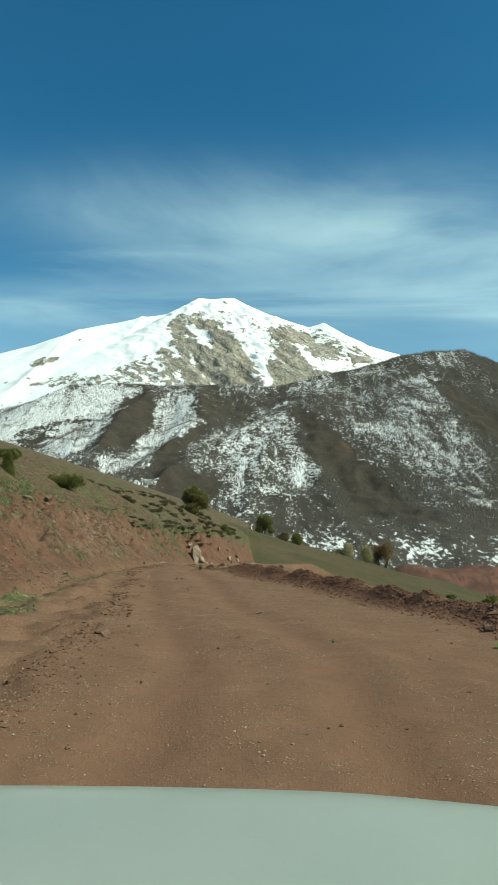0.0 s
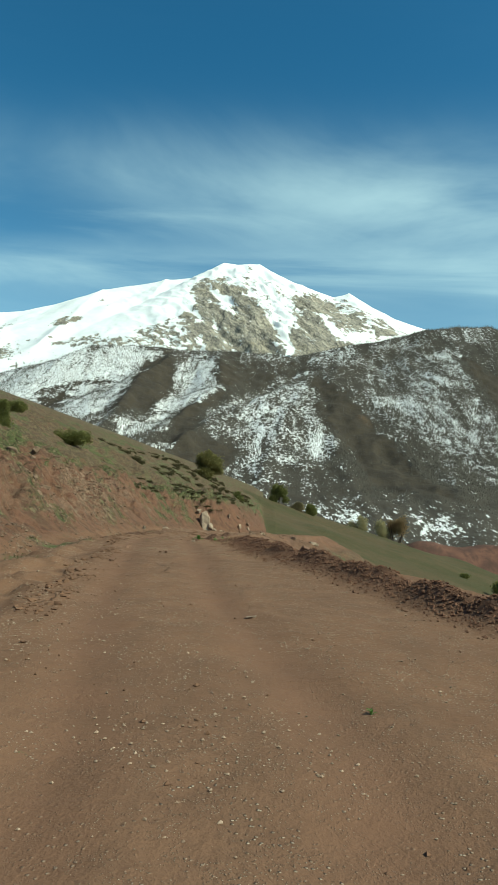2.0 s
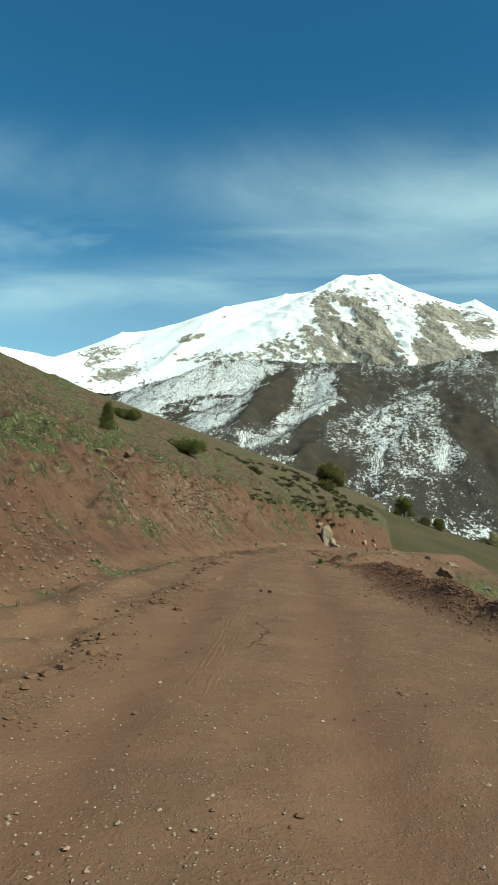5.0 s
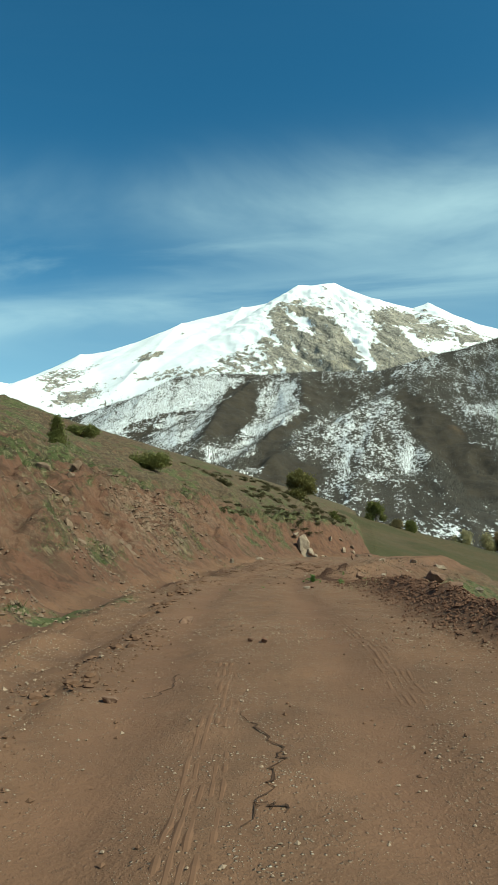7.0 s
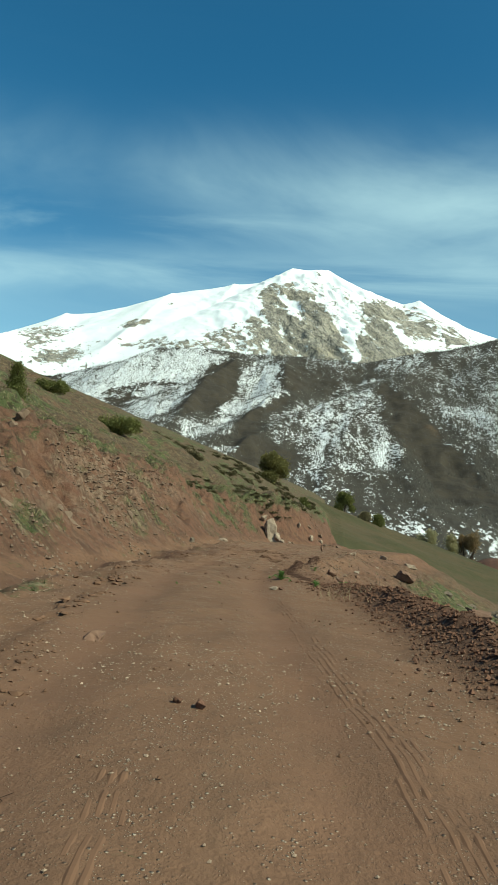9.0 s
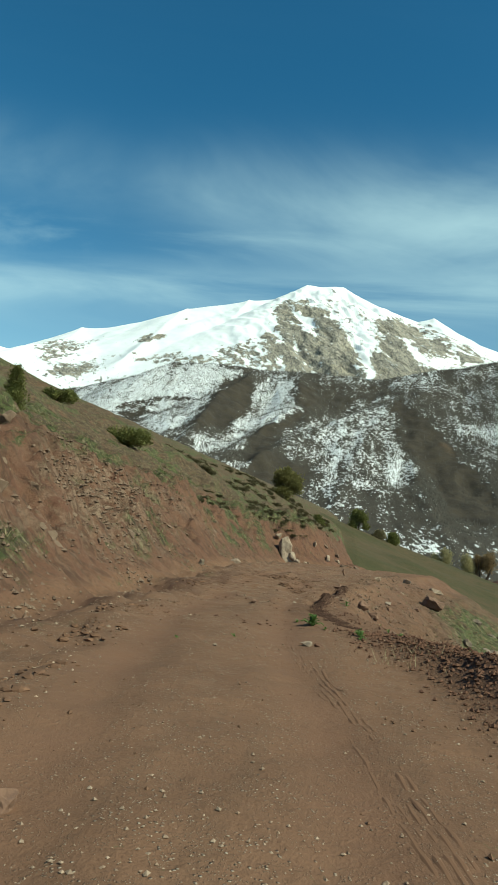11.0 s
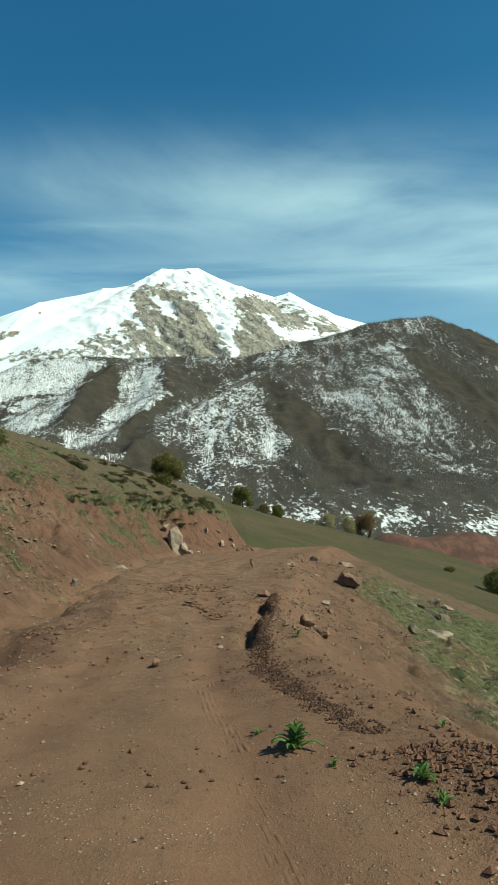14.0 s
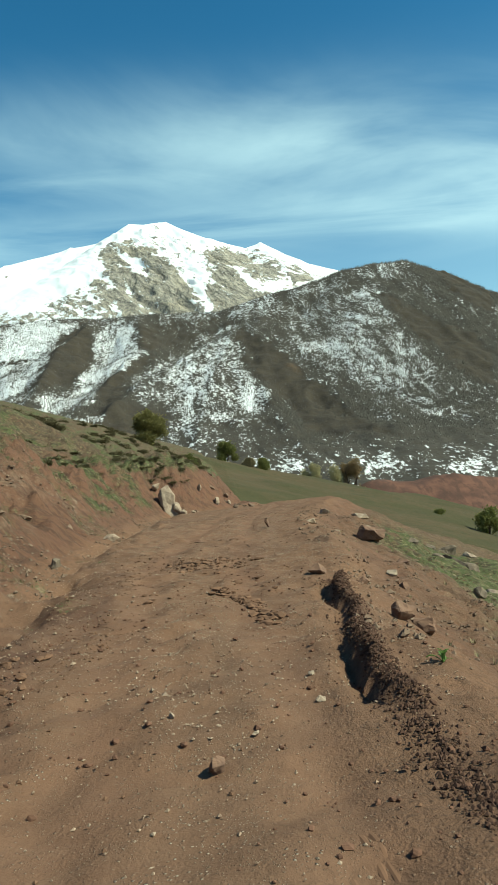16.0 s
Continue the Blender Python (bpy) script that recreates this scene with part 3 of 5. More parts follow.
# ---- mountains ----
def ridge_height(x, y, line, k, power=1.0):
    """A roof that falls off on both sides of a line of crest points."""
    best = np.full(np.shape(x), -1e9)
    for (ax, ay, az), (bx, by, bz) in zip(line[:-1], line[1:]):
        ux, uy = bx - ax, by - ay
        t = np.clip(((x - ax) * ux + (y - ay) * uy) / (ux * ux + uy * uy), 0, 1)
        d = np.hypot(x - ax - t * ux, y - ay - t * uy)
        best = np.maximum(best, az + t * (bz - az) - k * d ** power)
    return best


def softmax(parts, s):
    m = np.maximum.reduce(parts)
    return m + s * np.log(sum(np.exp((p - m) / s) for p in parts))


CREST = [(-1250, 1950, 170), (-1000, 2000, 245), (-830, 2000, 300), (-583, 2000, 366), (-528, 2000, 404), (-382, 2000, 409), (-268, 2000, 398),
         (-137, 2000, 403), (28, 2000, 399), (77, 2000, 396), (195, 2000, 429), (364, 2000, 459), (450, 2000, 487), (535, 2000, 503),
         (640, 2000, 509), (705, 2000, 486), (842, 2000, 423), (925, 2000, 388), (1300, 2000, 230)]
SPURS = [
    [(-278, 1950, 385), (-326, 1700, 265), (-314, 1450, 167), (-304, 1150, 62), (-290, 900, -20)],
    [(-146, 1950, 385), (-115, 1650, 251), (-179, 1400, 152), (-212, 1100, 56), (-220, 900, -20)],
    [(364, 2000, 459), (173, 1800, 342), (108, 1700, 286), (-7, 1550, 220), (-99, 1400, 158), (-170, 1100, 50)],
    [(108, 1700, 286), (123, 1450, 161), (137, 1200, 58), (136, 900, -30)],
    [(108, 1700, 286), (50, 1480, 185), (10, 1230, 82), (-10, 1000, 0)],
    [(449, 2000, 486), (475, 1850, 385), (561, 1700, 272), (616, 1500, 161), (680, 1250, 40)],
    [(475, 1850, 385), (404, 1550, 205), (326, 1200, 55), (261, 900, -30)],
    [(760, 2000, 470), (840, 1700, 290), (900, 1400, 130)],
]


# patches of cover: how much they add, softness, outline as bearing and rise in thousandths seen from the bend
BARE_SLOPES = [
    (-0.5, 14, [(-141, 193), (-146, 153), (-166, 117), (-202, 111), (-229, 95), (-212, 135), (-193, 165), (-170, 185)]),
    (-0.42, 12, [(-74, 189), (-45, 180), (-39, 156), (-59, 144), (-80, 170)]),
    (-0.5, 14, [(-49, 142), (-99, 111), (-102, 82), (-51, 62), (-58, 33), (-136, 45), (-140, 71), (-127, 105), (-80, 129)]),
    (-0.62, 12, [(71, 171), (100, 165), (136, 121), (173, 85), (236, 22), (299, -7), (164, 9), (131, 59), (106, 84), (87, 122), (76, 147)]),
]
SHADE_AND_BARE_LEFT = [
    # first outline: the shadow of gullies, drawn as ground without snow
    (-0.40, 8, [(-350, 134), (-290, 147), (-230, 157), (-230, 148), (-290, 136), (-350, 124)]),
    # second outline: a bare brown patch
    (-0.50, 10, [(-352, 112), (-330, 122), (-290, 134), (-292, 120), (-320, 104)]),
]
BARE_SLOPES_RIGHT = [
    (-0.6, 12, [(272, 224), (341, 177), (413, 135), (456, 97), (455, 54), (387, 97), (344, 140), (302, 186)]),
    (-0.45, 9, [(346, 254), (406, 230), (458, 207), (457, 173), (414, 194), (371, 228)]),
    (-0.10, 20, [(30, 3), (164, 21), (316, 10), (455, 20), (454, -22), (231, -26), (46, -14)]),
    (-0.2, 14, [(-40, 189), (50, 192), (150, 187), (150, 175), (58, 179), (-33, 152)]),
]
SNOWFIELDS = [
    (0.30, 14, [(-415, 147), (-289, 188), (-217, 202), (-147, 197), (-178, 181), (-203, 145), (-235, 113), (-291, 93), (-417, 75)]),
    (0.36, 9, [(-137, 192), (-85, 191), (-58, 164), (-75, 139), (-131, 118), (-165, 112), (-145, 151)]),
    (0.18, 30, [(-99, 102), (-25, 142), (32, 163), (70, 171), (84, 126), (106, 76), (72, 27), (-19, 24), (-51, 70), (-89, 88)]),
    (0.28, 9, [(-221, 95), (-131, 112), (-143, 79), (-228, 68)]),
]
SNOWFIELDS_RIGHT = [
    (0.19, 16, [(200, 175), (277, 207), (319, 157), (361, 89), (351, 22), (274, 40), (233, 91)]),
    (0.3, 6, [(235, 206), (272, 219), (289, 206), (251, 198)]),
    (0.16, 10, [(108, 179), (166, 166), (233, 141), (199, 108), (149, 142)]),
    (0.16, 10, [(159, 229), (278, 253), (346, 249), (277, 231), (167, 212)]),
]
SNOW_PATCHES = [
    (0.42, 8, [(-182, 57), (-132, 64), (-127, 45), (-165, 45)]),
    (0.34, 5, [(303, 147), (311, 147), (315, 65), (304, 65)]),
    (0.34, 5, [(75, 97), (83, 97), (84, 50), (76, 50)]),
    (0.3, 5, [(-13, 94), (-3, 94), (-10, 24), (-20, 24)]),
    (0.22, 16, [(51, -16), (130, -14), (160, -30), (121, -46)]),
    (0.20, 14, [(239, -36), (282, -27), (302, -58), (243, -58)]),
    (0.20, 14, [(363, -56), (419, -49), (436, -68), (372, -70)]),
]


def fields(x, y, z, zones, warp, seed):
    """Uneven patches: bearing and rise as seen from the bend, half-lengths, lean, and how much they add."""
    b, r = (x + 2) / (y - 22), (z - 1) / (y - 22)
    b = b + warp * fbm(x, y, 90, 5, seed, 0.6)
    r = r + warp * 0.6 * fbm(x, y, 90, 5, seed + 7, 0.6)
    total = 0.0
    for mid_b, mid_r, long, short, lean, add in zones:
        c, s = math.cos(radians(lean)), math.sin(radians(lean))
        u, v = (b - mid_b) * c + (r - mid_r) * s, (r - mid_r) * c - (b - mid_b) * s
        total = total + add * np.exp(-((u / long) ** 2 + (v / short) ** 2) ** 1.5)
    return total


def outlined(x, y, z, zones, warp, seed):
    """Patches with an outline of their own, frayed by noise."""
    b, r = 1000 * (x + 2) / (y - 22), 1000 * (z - 1) / (y - 22)
    b = b + warp * (fbm(x, y, 80, 5, seed, 0.6) + 0.6 * fbm(x, y, 22, 3, seed + 3, 0.6))
    r = r + warp * 0.7 * (fbm(x, y, 80, 5, seed + 7, 0.6) + 0.6 * fbm(x, y, 22, 3, seed + 5, 0.6))
    total = 0.0
    for add, soft, line in zones:
        near, inside = np.full(np.shape(b), 1e9), np.zeros(np.shape(b), dtype=bool)
        for (ax, ay), (bx, by) in zip(line, line[1:] + line[:1]):
            ux, uy = bx - ax, by - ay
            t = np.clip(((b - ax) * ux + (r - ay) * uy) / (ux * ux + uy * uy), 0, 1)
            near = np.minimum(near, np.hypot(b - ax - t * ux, r - ay - t * uy))
            if uy:
                inside ^= ((ay > r) != (by > r)) & (b < ax + (r - ay) / uy * ux)
        total = total + add * smooth(np.where(inside, near, -near), -soft * 0.5, soft * 0.5)
    return total


def wood_mountain(x, y):
    parts = [ridge_height(x, y, CREST, 0.62)]
    for s in SPURS:
        parts.append(ridge_height(x, y, s, 0.50))
    base = -62 + 0.235 * (y - 760) * smooth(y, 700, 800)
    base = np.where(y > 2000, -100, base)
    z = softmax(parts + [base], 7.0)
    crestness = smooth(y, 1900, 2000)
    broad = z + (fbm(x, y, 320, 3, 201) * 16) * (1 - 0.85 * crestness)
    z = broad + (np.abs(fbm(x * 1.6, y * 0.5, 90, 5, 211)) * -15 + 3) * (1 - 0.85 * crestness) + fbm(x, y, 30, 3, 221) * 5
    z = np.where(y < 720, z - (720 - y) * 0.8, z)
    gy_, gx_ = np.gradient(broad, y[:, 0], x[0])
    fy_, fx_ = np.gradient(z, y[:, 0], x[0])
    turned = np.tanh(gx_ * 4.2 + fx_ * 0.5 + 0.25)          # slopes turned away from the sun keep their snow
    down_slope = np.abs(fbm(x * 1.5, y * 0.22, 34, 4, 243, 0.6))      # snow lies in the runnels
    bare = outlined(x, y, z, BARE_SLOPES + SHADE_AND_BARE_LEFT + BARE_SLOPES_RIGHT, 16, 251)
    snow = 0.36 + 0.06 * turned + fbm(x, y, 150, 4, 241) * 0.26 + 0.45 * (0.12 - down_slope) - 0.05 * smooth(x / y, 0.12, 0.3)
    snow = snow + bare + outlined(x, y, z, SNOWFIELDS + SNOWFIELDS_RIGHT, 16, 271) + outlined(x, y, z, SNOW_PATCHES, 9, 281)
    wooded = smooth(bare, -0.35, -0.08) * (0.6 + 0.4 * smooth(x / y, 0.1, 0.22))
    return z, dict(snow=snow, wooded=wooded)


wxs, wys = np.arange(-1250, 1350, 5.5), np.arange(620, 2350, 7.0)
wood = tagged(sheet("forest_mountain", wxs, wys, wood_mountain, M_FOREST),
              "bare wooded mountain with thawing snow on its shaded spurs", "mountain", kind="structure")

SUMMIT = [(-2900, 3700, 900), (-2063, 3500, 752), (-1830, 3420, 700), (-1666, 3400, 737), (-1423, 3400, 832), (-1267, 3400, 844), (-1117, 3400, 885),
          (-868, 3400, 962), (-550, 3400, 1036), (-395, 3400, 1054), (-300, 3400, 1108), (-275, 3400, 1122), (-240, 3400, 1131), (-177, 3400, 1130), (-110, 3400, 1134), (-75, 3400, 1124), (-30, 3400, 1104), (23, 3400, 1082),
          (138, 3400, 1033), (305, 3400, 980), (383, 3400, 996), (527, 3400, 905), (770, 3400, 838), (950, 3400, 700), (1400, 3400, 300)]
BUTTRESS = [
    [(-258, 3400, 1128), (-330, 3150, 960), (-400, 2900, 760), (-440, 2600, 560)],
    [(-79, 3400, 1127), (-60, 3120, 930), (10, 2900, 740), (40, 2650, 520)],
    [(138, 3400, 1033), (170, 3150, 890), (230, 2900, 690), (270, 2600, 500)],
    [(383, 3400, 996), (420, 3150, 850), (470, 2850, 660)],
    [(-868, 3400, 962), (-880, 3050, 760), (-900, 2600, 520)],
    [(-1423, 3400, 832), (-1380, 3050, 640), (-1330, 2600, 430)],
    [(-550, 3400, 1036), (-600, 3000, 770), (-640, 2600, 560)],
]


CLIFFS = [
    (-0.256, 0.275, 0.007, 0.005, -2, -0.6), (-0.305, 0.241, 0.02, 0.004, 8, -0.35), (-0.457, 0.208, 0.042, 0.02, 10, -0.72),
    (-0.307, 0.236, 0.032, 0.006, 10, -0.9), (-0.427, 0.181, 0.054, 0.009, 12, -0.7), (-0.36, 0.205, 0.05, 0.006, 12, -0.6), (-0.40, 0.225, 0.02, 0.006, 30, -0.4),
]
CRAGS = [
    (-0.92, 10, [(-117, 306), (-86, 309), (-46, 297), (-18, 270), (2, 243), (24, 201), (-89, 200), (-100, 222), (-128, 250), (-123, 283)]),
    (-0.95, 9, [(-213, 212), (-193, 234), (-156, 250), (-124, 254), (-96, 226), (-89, 200), (-169, 202)]),
    (-0.95, 7, [(-336, 209), (-241, 221), (-209, 218), (-209, 202), (-336, 195)]),
    (-1.0, 8, [(32, 199), (35, 240), (48, 262), (76, 246), (101, 225), (151, 229), (168, 241), (117, 210)]),
]
CRAGS_SMALL = [
    (-0.32, 14, [(20, 305), (110, 290), (192, 242), (150, 228), (60, 262)]),
    (-0.55, 12, [(30, 282), (104, 276), (120, 228), (62, 240), (36, 250)]),
    (-0.85, 9, [(34, 291), (61, 295), (93, 279), (101, 266), (68, 266), (40, 274)]),
    (-0.8, 6, [(106, 262), (135, 266), (139, 245), (118, 241)]),
    (-0.8, 6, [(151, 250), (176, 249), (193, 236), (155, 233)]),
    (-0.45, 7, [(-14, 291), (11, 299), (18, 284), (-6, 278)]),
    (-0.7, 5, [(-45, 331), (-24, 333), (-27, 323), (-41, 323)]),
]
GULLIES = [
    (0.024, 0.228, 0.025, 0.007, -77, 1.0), (-0.074, 0.278, 0.037, 0.006, -50, 1.2), (-0.121, 0.262, 0.027, 0.006, -62, 1.1), (-0.103, 0.214, 0.018, 0.004, -62, 1.1),
    (0.01, 0.271, 0.029, 0.007, -57, 1.0), (0.078, 0.256, 0.033, 0.007, -47, 0.9), (0.127, 0.221, 0.025, 0.006, -42, 0.9),
    (-0.092, 0.243, 0.020, 0.004, -55, 0.6), (-0.135, 0.232, 0.016, 0.004, -60, 0.55), (0.062, 0.224, 0.018, 0.004, -50, 0.55), (0.104, 0.238, 0.022, 0.004, -40, 0.55),
]


def massif(x, y):
    parts = [ridge_height(x, y, SUMMIT, 0.62)]
    for s in BUTTRESS:
        parts.append(ridge_height(x, y, s, 0.72))
    top = np.interp(x, [p[0] for p in SUMMIT], [p[2] for p in SUMMIT])
    parts.append(np.where(y < 3400, np.minimum(330 + 0.50 * (y - 2300), top - 40 - 0.36 * (3400 - y)), -200.0))
    z = softmax(parts, 12.0)
    face = bell(x, -60, 330) * (1 - smooth(y, 3300, 3400))
    across, along = x * 0.86 + y * 0.5, y * 0.86 - x * 0.5
    ribs = np.abs(fbm(across, along * 0.22, 85, 6, 311, 0.6))
    z = z + (fbm(x, y, 300, 2, 301) * 30 - ribs * (7 + 62 * face) + 3) * (1 - 0.6 * smooth(y, 3280, 3400) * (1 - smooth(y, 3400, 3500)))
    z = z - np.abs(fbm(x + 0.4 * y, y * 0.35, 45, 3, 321, 0.7)) * (1.5 + 22 * face) + 1
    snow = 0.92 + 0.50 * smooth(-x / y, 0.08, 0.15) + 0.4 * smooth(z - top, -150, -20) + fbm(x, y, 220, 5, 331) * 0.4 + 0.5 * (ribs - 0.2) * bell(x, -50, 500)
    snow = snow + fields(x, y, z, CLIFFS, 0.010, 341) * 1.5 + outlined(x, y, z, CRAGS + CRAGS_SMALL, 14, 351) + fields(x, y, z, GULLIES, 0.014, 361) - 0.45 * (1 - smooth(z / y, 0.175, 0.205)) * smooth(x / y, -0.6, -0.4)
    return z, dict(snow=snow)


mxs, mys = np.array(list(np.arange(-2900, -700, 14.0)) + list(np.arange(-700, 900, 7.5)) + list(np.arange(900, 1450, 16.0))), np.arange(2330, 3900, 10.0)
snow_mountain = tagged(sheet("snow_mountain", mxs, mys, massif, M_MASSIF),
                       "high snow-covered mountain with grey-brown limestone cliffs", "mountain", kind="structure")


def grid_height(ob, xs, ys, key):
    co = np.empty(len(ob.data.vertices) * 3, dtype=np.float32)
    ob.data.vertices.foreach_get("co", co)
    z = co.reshape(len(ys), len(xs), 3)[..., 2]
    s = np.empty(z.size, dtype=np.float32)
    ob.data.attributes[key].data.foreach_get("value", s)
    return z, s.reshape(z.shape)


def raw_mesh(name, verts, faces, mat, smooth_shade=False):
    me = bpy.data.meshes.new(name)
    me.from_pydata(verts, [], faces)
    if smooth_shade:
        me.polygons.foreach_set("use_smooth", np.ones(len(faces), dtype=bool))
    me.update()
    me.materials.append(mat)
    return me


def forest():
    """Bare trees: thin three-sided spires with a leaning top, as one object."""
    rs = np.random.RandomState(5)
    z, sn = grid_height(wood, wxs, wys, "wooded")
    n = 680000
    y = 800 + (2080 - 800) * rs.rand(n) ** 0.75
    x = (rs.rand(n) - 0.46) * y * 1.0
    i, j = ((y - wys[0]) / 7.0).astype(int).clip(0, len(wys) - 1), ((x - wxs[0]) / 5.5).astype(int).clip(0, len(wxs) - 1)
    h0, s0 = z[i, j], sn[i, j]
    dense = smooth(fbm(x, y, 140, 4, 401), -0.25, 0.15)
    keep = (rs.rand(n) < np.clip(0.02 + (0.42 + 0.16 * dense + 0.08 * smooth(x / y, 0.1, 0.22)) * s0, 0, 1)) & (rs.rand(n) < smooth(h0, -40, 40)) & (x > wxs[0]) & (x < wxs[-1])
    x, y, h0 = x[keep], y[keep], h0[keep]
    n = len(x)
    tall = (4.0 + 6.0 * rs.rand(n)) * (0.55 + 0.45 * smooth(y, 850, 1250))
    wide = 0.20 + 0.28 * rs.rand(n) + 0.16 * smooth(x / y, 0.08, 0.2)
    a0 = rs.rand(n) * 6.28
    v = np.zeros((n, 4, 3))
    for k in range(3):
        a = a0 + k * 2.094
        v[:, k] = np.stack([x + np.cos(a) * wide, y + np.sin(a) * wide, h0 - 0.5 + 0 * a], -1)
    v[:, 3] = np.stack([x + rs.randn(n) * 0.4, y + rs.randn(n) * 0.4, h0 + tall], -1)
    base = np.arange(n)[:, None, None] * 4
    f = (base + np.array([[0, 1, 3], [1, 2, 3], [2, 0, 3]])[None]).reshape(-1, 3)
    me = bpy.data.meshes.new("bare_forest")
    me.vertices.add(n * 4)
    me.vertices.foreach_set("co", v.astype(np.float32).ravel())
    me.loops.add(f.size)
    me.loops.foreach_set("vertex_index", f.astype(np.int32).ravel())
    me.polygons.add(len(f))
    me.polygons.foreach_set("loop_start", np.arange(0, f.size, 3, dtype=np.int32))
    me.update(calc_edges=True)
    me.materials.append(M_TREES)
    return tagged(new("bare_forest", me), "grey leafless winter woods on the far mountainside", "forest", kind="stuff")


forest()



# ---- helpers for things ----
def height(x, y):
    return float(land(np.array([[float(x)]]), np.array([[float(y)]]))[0][0, 0])


def heights(x, y):
    z, masks = land(np.asarray(x, float)[None], np.asarray(y, float)[None])
    return z[0], {k: np.broadcast_to(v, z.shape)[0] for k, v in masks.items()}


def part(name, bm, material, parent=None, label="", smooth_shade=False):
    """Links a bmesh as one mesh object, under a thing if one is given."""
    me = bpy.data.meshes.new(name)
    bm.normal_update()
    bm.to_mesh(me)
    bm.free()
    me.materials.append(material)
    if smooth_shade:
        for p in me.polygons:
            p.use_smooth = True
    ob = new(name, me)
    ob.parent = parent
    if label:
        tagged(ob, label)
    return ob


def rock_mesh(seed, sx, sy, sz, points=22, worn=0.06, flat=0.0):
    """An angular, broken boulder: a hull of scattered points with worn edges."""
    rs = random.Random(seed)
    bm = bmesh.new()
    for _ in range(points):
        v = Vector((rs.gauss(0, 1), rs.gauss(0, 1), rs.gauss(0, 1))).normalized()
        r = rs.uniform(0.82, 1.08)
        z = v.z * r
        if flat:
            z = max(-flat, min(flat, z))
        bm.verts.new((v.x * r * sx / 2, v.y * r * sy / 2, z * sz / 2))
    hull = bmesh.ops.convex_hull(bm, input=bm.verts)
    bmesh.ops.delete(bm, geom=[g for g in hull["geom_interior"] if isinstance(g, bmesh.types.BMVert)], context="VERTS")
    bmesh.ops.dissolve_limit(bm, angle_limit=radians(14), verts=bm.verts, edges=bm.edges)
    bmesh.ops.bevel(bm, geom=list(bm.edges), offset=worn * min(sx, sy, sz), segments=1, affect="EDGES", profile=0.6)
    bmesh.ops.triangulate(bm, faces=bm.faces)
    bmesh.ops.subdivide_edges(bm, edges=bm.edges, cuts=1)
    bmesh.ops.triangulate(bm, faces=bm.faces)
    bmesh.ops.subdivide_edges(bm, edges=[e for e in bm.edges if e.calc_length() > 0.12 * max(sx, sy, sz)], cuts=1)
    bmesh.ops.triangulate(bm, faces=bm.faces)
    size = max(sx, sy, sz)
    for v in bm.verts:
        v.co += v.co.normalized() * noise.fractal(v.co * (4.5 / size) + Vector((seed, 0, 0)), 0.9, 2.0, 4) * size * 0.055
    return bm


def boulder(seed, x, y, sx, sy, sz, mat, label, sunk=0.25, turn=0.0, tilt=0.0, name="boulder", flat=0.0):
    bm = rock_mesh(seed, sx, sy, sz, points=13, worn=0.02, flat=flat)
    ob = part(name, bm, mat)
    ob.matrix_world = pose(x, y, height(x, y) + sz * (0.42 - sunk), tilt, tilt * 0.5, turn)
    return tagged(ob, label, "rock", "rocks beside the road")


